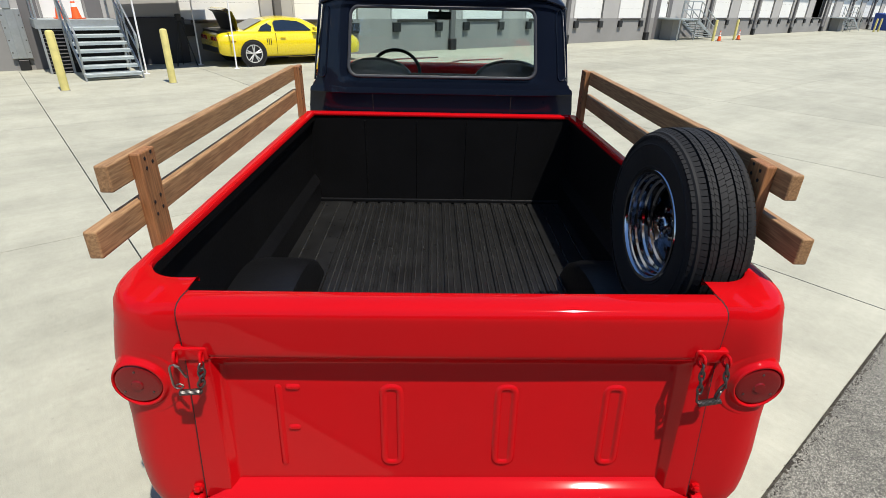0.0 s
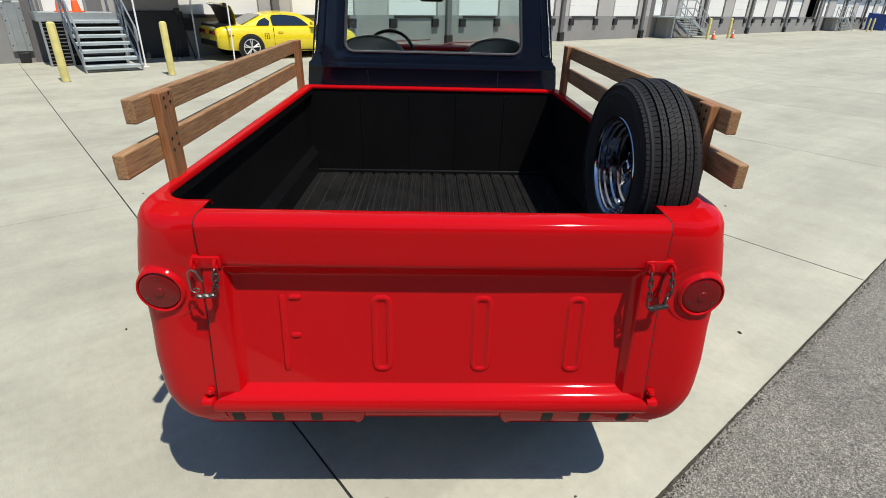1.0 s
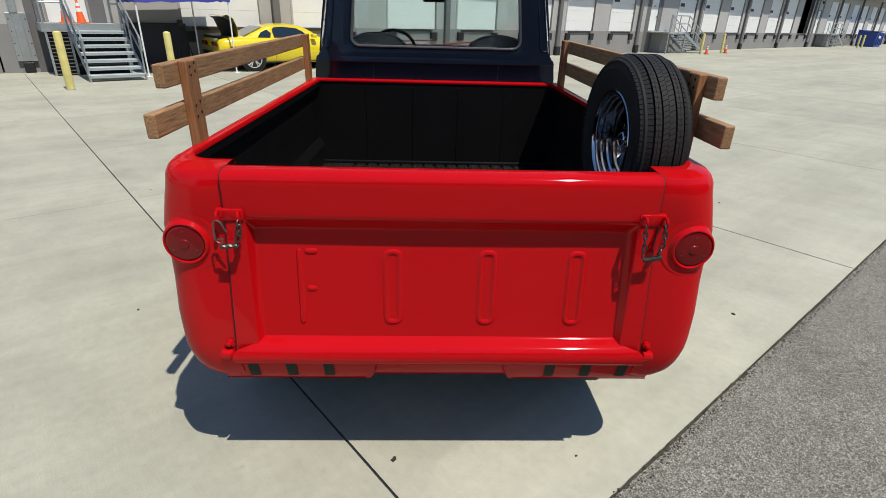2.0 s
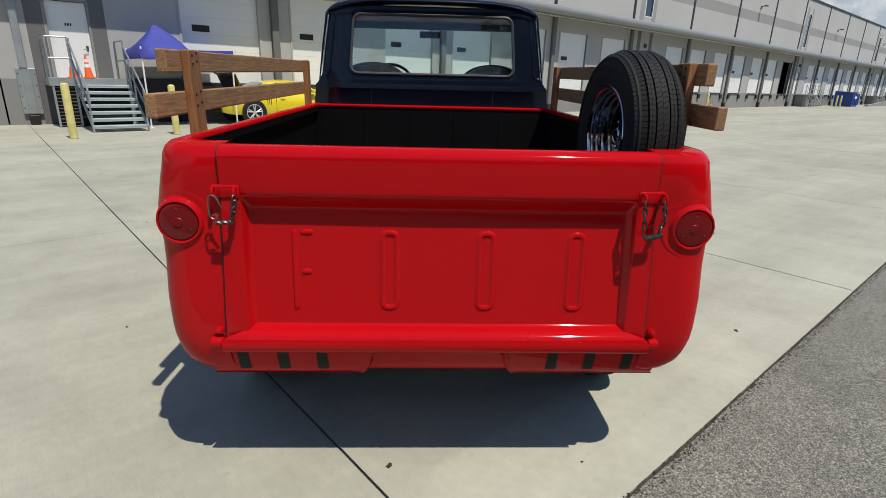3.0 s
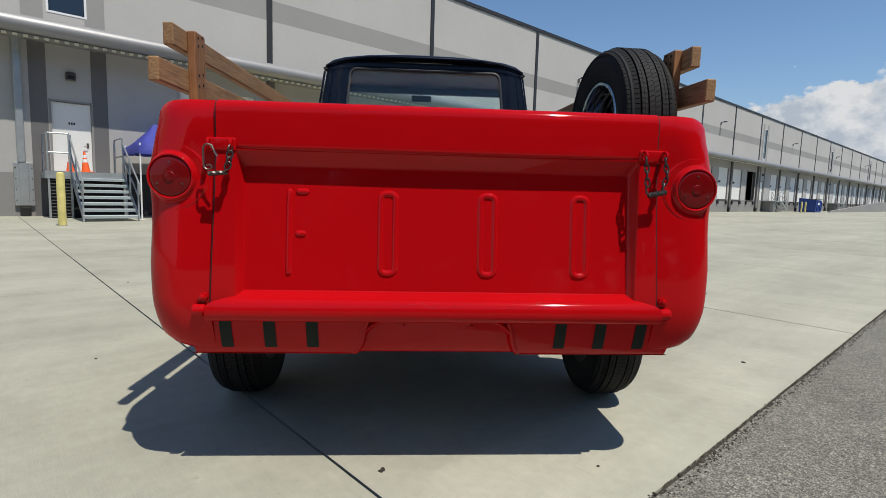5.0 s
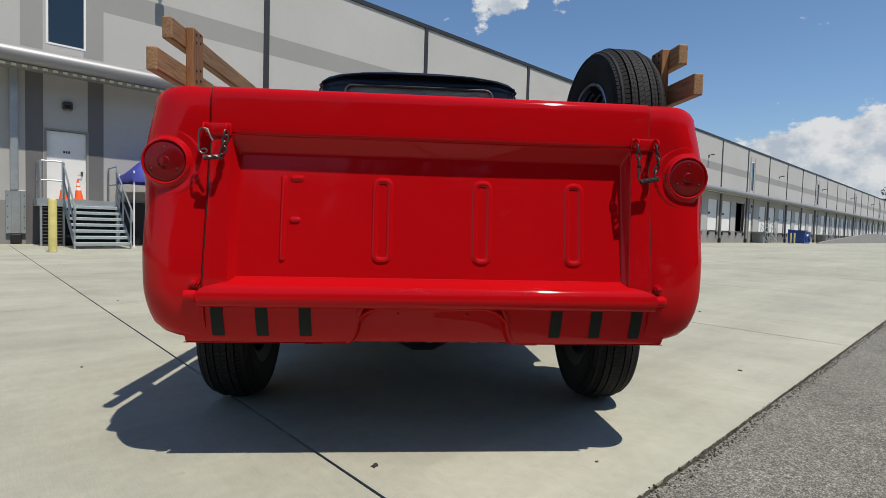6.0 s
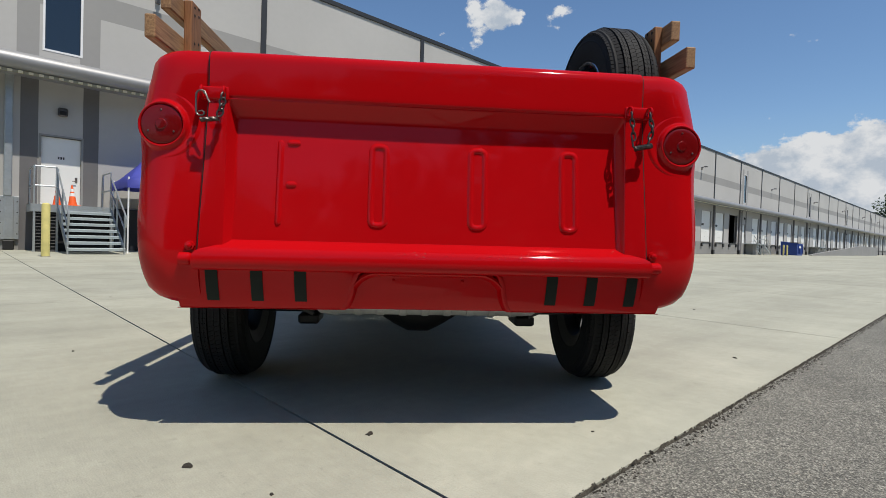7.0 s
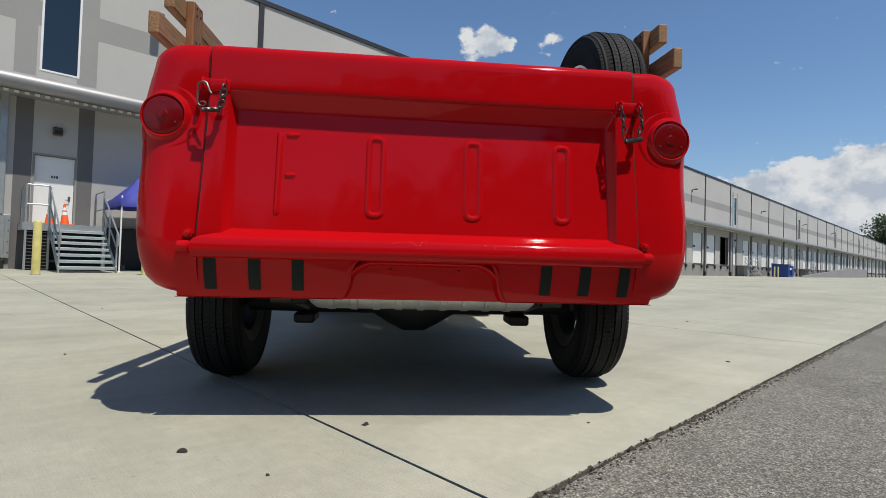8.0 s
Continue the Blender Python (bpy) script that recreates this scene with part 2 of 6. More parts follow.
def red_paint(name):
    m = mat(name, (0.440, 0.0032, 0.0056), rough=0.45, vary=0.04, grain=3.0, coat=0.44, big=0.05, big_scale=2.0, spec=0.0)
    n, l = m.node_tree.nodes, m.node_tree.links
    n["Principled BSDF"].inputs["Coat Roughness"].default_value = 0.05
    wave = n.new("ShaderNodeTexNoise")
    wave.inputs["Scale"].default_value, wave.inputs["Detail"].default_value = 5.0, 2.0
    tc = n.new("ShaderNodeTexCoord")
    l.new(tc.outputs["Object"], wave.inputs["Vector"])
    bn = n.new("ShaderNodeBump")
    bn.inputs["Strength"].default_value, bn.inputs["Distance"].default_value = 0.06, 0.004
    l.new(wave.outputs["Fac"], bn.inputs["Height"])
    l.new(bn.outputs["Normal"], n["Principled BSDF"].inputs["Coat Normal"])
    return m


RED = red_paint("red_paint")
NAVY = mat("midnight_blue_paint", (0.0050, 0.0078, 0.0165), rough=0.3, vary=0.1, grain=4, coat=0.35, spec=0.1)
BEDBLACK = mat("black_bed_coating", (0.0042, 0.0042, 0.0045), rough=0.42, vary=0.35, grain=60, bump=0.15, big=0.3, big_scale=3.0, spec=0.25)
BEDFLOOR = mat("scuffed_black_rubber", (0.013, 0.013, 0.0127), rough=0.30, vary=0.5, grain=25, bump=0.15, bump_scale=90, big=0.35, big_scale=5.0, dark=(0.005, 0.005, 0.005))
# Paler than the floor: highlights along the rib crests are put into the colour.
BEDCREST = mat("rib_highlight_tint", (0.034, 0.034, 0.033), rough=0.24, vary=0.6, grain=14, bump=0.25, bump_scale=45, dark=(0.004, 0.004, 0.004))
RUBBER = mat("tyre_rubber", (0.012, 0.012, 0.0125), rough=0.75, vary=0.25, grain=40, bump=0.2, bump_scale=300, big=0.2, big_scale=6, spec=0.3)
CHROME = mat("chrome", (0.50, 0.52, 0.56), rough=0.10, metal=1.0, vary=0.02)
STEEL = mat("worn_steel", (0.24, 0.22, 0.20), rough=0.38, metal=1.0, vary=0.3, grain=60, bump=0.2)
# Chrome darkened in its colour for the dark bed reflected in the disc.
DARKCHROME = mat("bed_shade_chrome", (0.09, 0.095, 0.105), rough=0.16, metal=1.0, vary=0.05)
DARKSTEEL = mat("dark_steel", (0.10, 0.09, 0.085), rough=0.4, metal=0.8, vary=0.4, grain=50)
SILVER = mat("aluminised_steel", (0.62, 0.62, 0.60), rough=0.45, metal=0.5, vary=0.2, grain=20, big=0.2, big_scale=5)
UNDER = mat("black_chassis", (0.012, 0.012, 0.012), rough=0.6, vary=0.4, grain=30, bump=0.2)
LENS_RED = mat("red_lens", (0.17, 0.003, 0.004), rough=0.25, vary=0.25, grain=240, bump=0.12, bump_scale=300, coat=0.5, spec=0.1)
DECAL = mat("dull_green_black_stripe", (0.012, 0.017, 0.013), rough=0.6, spec=0.2, vary=0.25, grain=60)
CHIP = mat("bare_primer", (0.75, 0.60, 0.57), rough=0.6)
GAP = mat("shut_line_black", (0.006, 0.004, 0.004), rough=0.8)
WOOD = wood_mat("stained_oak", (0.37, 0.215, 0.098), (0.205, 0.105, 0.044), (150, 9.0, 150))
WOOD_POST = wood_mat("stained_oak_post", (0.34, 0.155, 0.058), (0.19, 0.078, 0.028), (150, 150, 9.0))
GLASS = glass_mat("clear_glass", (0.84, 0.94, 0.93))
GASKET = mat("grey_rubber_seal", (0.040, 0.042, 0.048), rough=0.5)
SEAT = mat("dark_vinyl", (0.020, 0.022, 0.030), rough=0.5, vary=0.2, grain=80, bump=0.2)
CONCRETE = paving_mat("concrete_paving")
JOINT = mat("joint_sealant", (0.018, 0.017, 0.016), rough=0.8, vary=0.3)
SAWCUT = mat("sawn_joint", (0.27, 0.26, 0.23), rough=0.9, vary=0.3)
ASPHALT = asphalt_mat("asphalt")
SOIL = mat("dry_dark_soil", (0.060, 0.052, 0.038), rough=0.95, vary=0.7, grain=160, bump=0.6, big=0.4, big_scale=6.0)
GRAVEL = mat("pale_stone_chips", (0.34, 0.31, 0.26), rough=0.9, vary=0.4, grain=40)
DIRT = mat("dark_debris", (0.032, 0.027, 0.020), rough=0.95, vary=0.5, grain=60, bump=0.5)
PANEL = mat("painted_tilt_panel", (0.46, 0.448, 0.422), rough=0.8, vary=0.05, grain=6, bump=0.15, bump_scale=60, big=0.05, big_scale=0.3)
BAND = mat("grey_paint_band", (0.305, 0.298, 0.283), rough=0.8, vary=0.06, grain=6, bump=0.15, bump_scale=60, big=0.05, big_scale=0.3)
LOWER = mat("grey_lower_wall", (0.40, 0.39, 0.375), rough=0.8, vary=0.06, grain=5, bump=0.15, bump_scale=60, big=0.07, big_scale=0.4)
BASE = mat("grey_base_wall", (0.25, 0.245, 0.235), rough=0.82, vary=0.08, grain=5, bump=0.15, bump_scale=60, big=0.1, big_scale=0.5)
PILASTER = mat("dark_grey_paint", (0.135, 0.13, 0.13), rough=0.75, vary=0.1, grain=8, big=0.08)
CAP = mat("dark_metal_cap", (0.040, 0.042, 0.045), rough=0.5, metal=0.3, vary=0.1)
CANOPY = mat("grey_canopy_metal", (0.27, 0.27, 0.272), rough=0.46, metal=0.25, vary=0.06, grain=4, big=0.06)
# One cream deck: ribs painted bright as sunlit, the edge behind them darkened.
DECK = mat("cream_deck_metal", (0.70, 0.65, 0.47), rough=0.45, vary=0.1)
DECKEDGE = mat("darkened_deck_cream", (0.30, 0.28, 0.21), rough=0.6, vary=0.15)
WHITEDOOR = mat("white_door_paint", (0.76, 0.76, 0.73), rough=0.55, vary=0.04, grain=8, big=0.04)
TINT = mat("dark_tinted_glass", (0.010, 0.018, 0.030), rough=0.05, vary=0.05, coat=0.6)
WHITE = mat("white_frame_paint", (0.78, 0.78, 0.77), rough=0.45, vary=0.04)
GALV = mat("galvanised_steel", (0.46, 0.49, 0.50), rough=0.42, metal=0.7, vary=0.15, grain=18, big=0.1, big_scale=3)
TREAD = mat("grey_steel_tread", (0.42, 0.47, 0.475), rough=0.55, metal=0.4, vary=0.15, grain=20)
YELLOW = mat("faded_yellow_paint", (0.64, 0.56, 0.20), rough=0.6, vary=0.12, grain=9, big=0.15, big_scale=5)
CARYELLOW = mat("bright_yellow_paint", (0.72, 0.56, 0.010), rough=0.28, vary=0.02, coat=1.0)
ORANGE = mat("orange_plastic", (0.85, 0.12, 0.02), rough=0.5, vary=0.08)
REFLECT = mat("white_reflective_band", (0.75, 0.75, 0.74), rough=0.4, vary=0.05)
BLACK = mat("black_plastic", (0.012, 0.012, 0.013), rough=0.5, vary=0.2)
BLUE = mat("blue_tent_fabric", (0.045, 0.055, 0.32), rough=0.75, vary=0.12, grain=12, big=0.15, big_scale=2)
BLUEBIN = mat("blue_steel", (0.012, 0.05, 0.26), rough=0.5, vary=0.15, grain=10, big=0.15)
INSIDE = mat("dark_interior", (0.012, 0.012, 0.013), rough=0.9)
LEAF = mat("tree_foliage", (0.055, 0.085, 0.030), rough=0.7, vary=0.5, grain=2.5, big=0.25, big_scale=0.4)
BARK = mat("tree_bark", (0.10, 0.075, 0.055), rough=0.9, vary=0.3, grain=12, bump=0.5)
GRASS = mat("far_grass", (0.08, 0.10, 0.04), rough=0.9, vary=0.3, grain=3, big=0.2)

# ---- mesh helpers ----


def mesh_ob(name, bm, material, smooth=False, angle=None):
    me = bpy.data.meshes.new(name)
    bmesh.ops.recalc_face_normals(bm, faces=bm.faces)
    if smooth:
        lim = radians(angle if angle else 38)
        for f in bm.faces:
            f.smooth = True
        for e in bm.edges:
            if len(e.link_faces) == 2 and e.calc_face_angle(0.0) > lim:
                e.smooth = False
    bm.to_mesh(me)
    bm.free()
    me.materials.append(material)
    return new(name, me)


def part(name, bm, material, parent, label="", smooth=False, angle=None):
    ob = mesh_ob(name, bm, material, smooth, angle)
    ob.parent = parent
    if label:
        tagged(ob, label=label)
    return ob


def thing(name, label, category, m=None, group="", kind=""):
    ob = new(name)
    ob.empty_display_size = 0.1
    if m is not None:
        ob.matrix_basis = m
    return tagged(ob, label, category, group, kind)


def single(name, bm, material, label, category="", m=None, group="", kind="", smooth=False):
    ob = mesh_ob(name, bm, material, smooth)
    if m is not None:
        ob.matrix_basis = m
    return tagged(ob, label, category, group, kind)


def box(bm, x0, x1, y0, y1, z0, z1, bevel=0.0, seg=1):
    vs = [bm.verts.new((x, y, z)) for z in (z0, z1) for x, y in ((x0, y0), (x1, y0), (x1, y1), (x0, y1))]
    fs = [bm.faces.new([vs[i] for i in q]) for q in ((3, 2, 1, 0), (4, 5, 6, 7), (0, 1, 5, 4), (1, 2, 6, 5), (2, 3, 7, 6), (3, 0, 4, 7))]
    if bevel:
        es = list({e for f in fs for e in f.edges})
        bmesh.ops.bevel(bm, geom=es, offset=bevel, segments=seg, affect="EDGES", profile=0.5)
    return bm


def box_bm(*a, **k):
    return box(bmesh.new(), *a, **k)


def tube(bm, pts, r, seg=10, closed=False, caps=True):
    """A round bar along a line of points."""
    pts = [Vector(p) for p in pts]
    rings, n = [], len(pts)
    up = None
    for i, p in enumerate(pts):
        a = pts[(i - 1) % n] if (closed or i > 0) else p
        b = pts[(i + 1) % n] if (closed or i < n - 1) else p
        d = (b - a).normalized()
        if up is None:
            up = d.orthogonal().normalized()
        side = d.cross(up).normalized()
        up = side.cross(d).normalized()
        rr = r[i] if isinstance(r, (list, tuple)) else r
        rings.append([bm.verts.new(p + (math.cos(t) * up + math.sin(t) * side) * rr) for t in (2 * math.pi * k / seg for k in range(seg))])
    for i in range(n if closed else n - 1):
        a, b = rings[i], rings[(i + 1) % n]
        for k in range(seg):
            bm.faces.new((a[k], a[(k + 1) % seg], b[(k + 1) % seg], b[k]))
    if caps and not closed:
        bm.faces.new(rings[0])
        bm.faces.new(rings[-1][::-1])
    return bm


def lathe(bm, prof, seg=48, axis="x", origin=(0, 0, 0), closed=False):
    """Turns a profile of (along, radius) about an axis."""
    o = Vector(origin)
    rings = []
    for a, r in prof:
        ring = []
        for k in range(seg):
            t = 2 * math.pi * k / seg
            c, s_ = math.cos(t) * r, math.sin(t) * r
            v = {"x": (a, c, s_), "y": (c, a, s_), "z": (c, s_, a)}[axis]
            ring.append(bm.verts.new(o + Vector(v)))
        rings.append(ring)
    m = len(rings)
    for i in range(m if closed else m - 1):
        a, b = rings[i], rings[(i + 1) % m]
        for k in range(seg):
            bm.faces.new((a[k], a[(k + 1) % seg], b[(k + 1) % seg], b[k]))
    return bm


def loft(bm, rings, close_ring=False, cap=False):
    vs = [[bm.verts.new(p) for p in r] for r in rings]
    n = len(vs[0])
    for i in range(len(vs) - 1):
        for k in range(n if close_ring else n - 1):
            q = (vs[i][k], vs[i][(k + 1) % n], vs[i + 1][(k + 1) % n], vs[i + 1][k])
            bm.faces.new(q)
    if cap:
        bm.faces.new(vs[0][::-1])
        bm.faces.new(vs[-1])
    return vs


def interp(table, z):
    """Smooth value from a rising table of (key, value)."""
    if z <= table[0][0]:
        return table[0][1]
    for (a, va), (b, vb) in zip(table, table[1:]):
        if z <= b:
            t = (z - a) / (b - a)
            return va + (vb - va) * t
    return table[-1][1]


# ---- plan: u runs along the warehouse wall, v towards it ----
ANGLE = 39.2
PLAN = pose(0, 0, 0, 0, 0, ANGLE)
WALL_V = 17.4


def at(u, v, z=0.0, turn=0.0):
    return PLAN @ pose(u, v, z, 0, 0, turn)


# ---- ground: concrete slabs, asphalt, horizon ----
ground = single("ground", box_bm(-900, 900, -900, 900, -0.9, -0.30), GRASS, "flat far grassy ground reaching the horizon", "ground", PLAN, kind="structure")
apron = single("pavement", box_bm(-60, 330, -0.62, WALL_V + 0.2, -0.28, -0.012), JOINT, "pale concrete paving with dark sealed joints", "pavement", PLAN, kind="structure")
U_CUTS = [-0.25 + 4.15 * k for k in range(-14, 78)]
V_CUTS = [-0.588, 4.48, 9.6, 14.7, WALL_V + 0.2]
gap = 0.006
for i in range(len(U_CUTS) - 1):
    for j in range(len(V_CUTS) - 1):
        g0 = 0.0035 if j else 0.0
        bm = box_bm(U_CUTS[i] + gap, U_CUTS[i + 1] - gap, V_CUTS[j] + g0, V_CUTS[j + 1] - 0.0035, -0.1, 0.0)
        slab = part("slab", bm, CONCRETE, apron)
for j in (1, 2, 3):
    part("joint_filler", box_bm(-58, 318, V_CUTS[j] - 0.004, V_CUTS[j] + 0.004, -0.08, -0.003), SAWCUT, apron)

road_bm = bmesh.new()
nx = 340
us = [-40 + 0.2 * k for k in range(nx)]
edge = []
for u in us:
    near = -5 < u < 14
    edge.append(-0.596 + (noise.noise((u * 1.3, 0.3, 0)) * 0.008 + noise.noise((u * 7.0, 3.3, 0)) * 0.008 if near else 0.0))
rows = [[(u, -30.0, -0.006) for u in us], [(u, -0.9, -0.006) for u in us], [(u, e - 0.05, -0.006) for u, e in zip(us, edge)], [(u, e - 0.005, -0.005) for u, e in zip(us, edge)], [(u, e - 0.002, -0.06) for u, e in zip(us, edge)]]
loft(road_bm, rows)
box(road_bm, us[-1], 330, -30, -0.62, -0.2, -0.006)
road = single("road", road_bm, ASPHALT, "coarse grey asphalt roadway with ragged edge", "road", PLAN, kind="structure")

# ---- the truck ----
TRUCK = LEVEL @ pose(0, 0, 0, 0, 0, 0.5)
truck = thing("pickup_truck", "glossy red vintage pickup truck with midnight blue cab", "truck", TRUCK)

SIDE_X = [(0.445, 0.885), (0.455, 0.918), (0.47, 0.943), (0.50, 0.967), (0.56, 0.982), (0.64, 0.992), (0.75, 0.996), (0.88, 0.992), (0.95, 0.994), (1.0, 1.0), (1.04, 1.002), (1.08, 0.998), (1.13, 0.991), (1.18, 0.984), (1.225, 0.975)]
REAR_Y = [(0.445, 0.02), (0.47, -0.008), (0.52, -0.034), (0.60, -0.050), (0.72, -0.044), (0.9, -0.025), (1.04, -0.010), (1.18, -0.013), (1.225, -0.012)]
GATE_X = 0.735
BED_END = 2.36
AXLE_Y, WHEEL_R = 0.81, 0.362


def lower_edge(y):
    d = abs(y - AXLE_Y)
    return max(0.445, 0.36 + math.sqrt(max(0.0, 0.455 ** 2 - d * d))) if d < 0.447 else 0.445


def gate_x(z):
    """Half-width of the tailgate, which spreads a little towards its foot."""
    return GATE_X + 0.020 * min(1.0, max(0.0, (1.15 - z) / 0.55))


def tuck(y):
    """How far the bed side stands in from its widest line."""
    return 0.015 * max(0.0, y - 0.25)


def outer_path(z, inset=0.0, corner=0.13):
    """Side of the bed from the front to the rear corner and on to the tailgate, seen from above."""
    x, yr = interp(SIDE_X, z) - inset, interp(REAR_Y, z) + inset
    pts = [(x, BED_END + 0.02 - k * (BED_END - 0.12) / 30) for k in range(30)]
    pts = [(px - tuck(py), py) for px, py in pts]
    r = corner + 0.03 * min(1.0, max(0.0, (z - 1.08) / 0.12))
    for k in range(11):
        a = math.pi / 2 * k / 10
        pts.append((x - r + r * math.cos(a), yr + r - r * math.sin(a)))
    for k in range(1, 5):
        pts.append((x - r + (gate_x(z) + 0.0045 - x + r) * k / 4, yr + 0.0015 * k))
    return pts


def inner_path():
    x, yr, r = 0.915, 0.155, 0.11
    pts = [(x, BED_END + 0.02 - k * (BED_END - 0.28) / 30) for k in range(30)]
    pts = [(px - 1.9 * tuck(py), py) for px, py in pts]
    for k in range(11):
        a = math.pi / 2 * k / 10
        pts.append((x - r + r * math.cos(a), yr + r - r * math.sin(a)))
    for k in range(1, 5):
        pts.append((x - r + (GATE_X + 0.0045 - x + r) * k / 4, yr))
    return pts


def bed_side(s):
    bm = bmesh.new()
    rings = []
    zs = [0.445, 0.455, 0.47, 0.485, 0.50, 0.53, 0.56, 0.60, 0.64, 0.70, 0.75, 0.82, 0.88, 0.92, 0.95, 0.975, 1.0, 1.02, 1.04, 1.06, 1.08, 1.105, 1.13, 1.155, 1.18, 1.205, 1.225]
    for z in zs:
        ring = []
        for k, (x, y) in enumerate(outer_path(z)):
            zz = z
            if k < 30:
                b = lower_edge(y)
                zz = b + (z - 0.445) * (1.225 - b) / (1.225 - 0.445)
            ring.append((s * x, y, zz))
        rings.append(ring)
    o, q = outer_path(1.225), inner_path()
    for t, z in ((0.06, 1.256), (0.18, 1.277), (0.34, 1.289), (0.6, 1.293), (0.93, 1.291)):
        ring = []
        for k, (a, b) in enumerate(zip(o, q)):
            te = t * (1 - 0.62 * min(1.0, max(0.0, (k - 31) / 9))) if t < 0.5 else t
            ring.append((s * (a[0] + (b[0] - a[0]) * te), a[1] + (b[1] - a[1]) * te, z))
        rings.append(ring)
    rings.append([(s * b[0], b[1], 1.284) for b in q])
    rings.append([(s * b[0], b[1], 1.272) for b in q])
    loft(bm, rings)
    # flange along the tailgate opening and turned-in lower edge
    end = [r[-1] for r in rings]
    loft(bm, [end, [(p[0], p[1] + 0.07 if p[1] < 0.1 else p[1], p[2]) for p in end]])
    low = rings[0]
    loft(bm, [low, [(p[0] * 0.975, p[1] + (0.02 if p[1] < 0.1 else 0), p[2] + 0.004) for p in low]])
    bmesh.ops.remove_doubles(bm, verts=bm.verts, dist=0.0008)
    return part("bed_side", bm, RED, truck, "glossy red fender side with rounded rear corner", smooth=True, angle=40)


def pod_y(r, x, z):
    """Rear face of the lamp housing: a rim that blends softly into the rounded fender corner."""
    rim_y = interp([(0.0660, -0.012), (0.0678, -0.0205), (0.070, -0.0235), (0.0735, -0.0225), (0.078, -0.014), (0.083, 0.006), (0.088, 0.046), (0.15, 0.54)], r)
    wide, back = interp(SIDE_X, z), interp(REAR_Y, z)
    c = 0.13 + 0.03 * min(1.0, max(0.0, (z - 1.08) / 0.12))
    d = min(max(0.0, x - wide + c), c)
    skin = back + c - math.sqrt(c * c - d * d) + (4.0 * (x - wide) if x > wide else 0.0)
    h = max(0.0, 0.034 - abs(rim_y - skin)) / 0.034
    y = min(rim_y, skin) - h * h * 0.034 * 0.25
    return y + 0.009 * max(0.0, (r - 0.108) / 0.018) if r > 0.071 else min(y, rim_y)


for s in (-1, 1):
    side = bed_side(s)
    # lamp pod flowing into the fender, and the lens sunk in it
    cx, cz = s * 0.884, 1.038
    pod = bmesh.new()
    rows = []
    for k in range(56):
        a = 2 * math.pi * k / 56
        ca, sa = math.cos(a), math.sin(a)
        row = []
        reach = 0.126 if ca < 0.15 else 0.126 - 0.038 * min(1.0, (ca - 0.15) / 0.35)
        for j in range(22):
            r = 0.0660 + (reach - 0.0660) * (j / 21) ** 1.3
            x, z = abs(cx) + r * ca, cz + r * sa
            row.append((s * x, pod_y(r, x, z), z))
        rows.append(row)
    loft(pod, rows + [rows[0]])
    lathe(pod, [(0.022, 0.0845), (0.05, 0.088), (0.10, 0.088), (0.22, 0.074), (0.36, 0.03)], 40, "y", (cx, 0.0, cz))
    for v in pod.verts:
        if v.co.y > 0.045:
            v.co.x -= s * 0.10 * (v.co.y - 0.045)
            v.co.z = cz + (v.co.z - cz) * (1.0 + 0.9 * min(0.2, v.co.y - 0.045))
    bmesh.ops.remove_doubles(pod, verts=pod.verts, dist=0.0004)
    part("lamp_pod", pod, RED, truck, "flared red tail lamp housing", smooth=True, angle=60)
    lens = bmesh.new()
    lathe(lens, [(0.000, 0.0670), (-0.008, 0.0655), (-0.0105, 0.0625), (-0.0120, 0.057), (-0.0125, 0.051), (-0.0135, 0.043), (-0.0145, 0.030), (-0.0145, 0.018), (-0.018, 0.015), (-0.0185, 0.001)], 40, "y", (cx, -0.0125, cz))
    lamp = part("tail_lamp", lens, LENS_RED, truck, "round ribbed red tail lamp lens", smooth=True, angle=30)
    for a in (90, 210, 330):
        sc = bmesh.new()
        x, z = cx + 0.046 * math.cos(radians(a)), cz + 0.046 * math.sin(radians(a))
        lathe(sc, [(-0.008, 0.0032), (-0.0145, 0.0032), (-0.0155, 0.002), (-0.0157, 0.0004)], 10, "y", (x, -0.0125, z))
        part("screw", sc, DARKSTEEL, lamp, smooth=True)

# tailgate: top roll, recess, lower ledge
GATE_PROF = [(0.085, 1.270), (0.082, 1.285), (0.07, 1.291), (0.03, 1.294), (0.004, 1.290), (-0.010, 1.281), (-0.0165, 1.269), (-0.0185, 1.259), (-0.0190, 1.248), (-0.0200, 1.20), (-0.0208, 1.158), (-0.0208, 1.145), (-0.0200, 1.138), (-0.0160, 1.132)]


def panel_y(z):
    return -0.030 + (z - 0.65) * 0.125


gate = bmesh.new()
full = [[(x, y - 0.004 * (1 - (x / GATE_X) ** 2), z) for x in np.linspace(-GATE_X, GATE_X, 25)] for y, z in GATE_PROF]
loft(gate, full)


def gate_ring(depth, xin, ztop, zbot):
    """Closed rounded ring of the recess at a given inset."""
    r = 0.014
    pts = []
    for cx, cz, a0 in ((xin - r, ztop - r, 0), (-xin + r, ztop - r, 90), (-xin + r, zbot + r, 180), (xin - r, zbot + r, 270)):
        for k in range(5):
            a = radians(a0 + 22.5 * k)
            pts.append((cx + r * math.cos(a), cz + r * math.sin(a)))
    return [(x, depth(z), z) for x, z in pts]


def lip_y(z):
    return interp([(0.52, -0.060), (0.60, -0.060), (0.75, -0.050), (0.95, -0.032), (1.15, -0.018)], z)


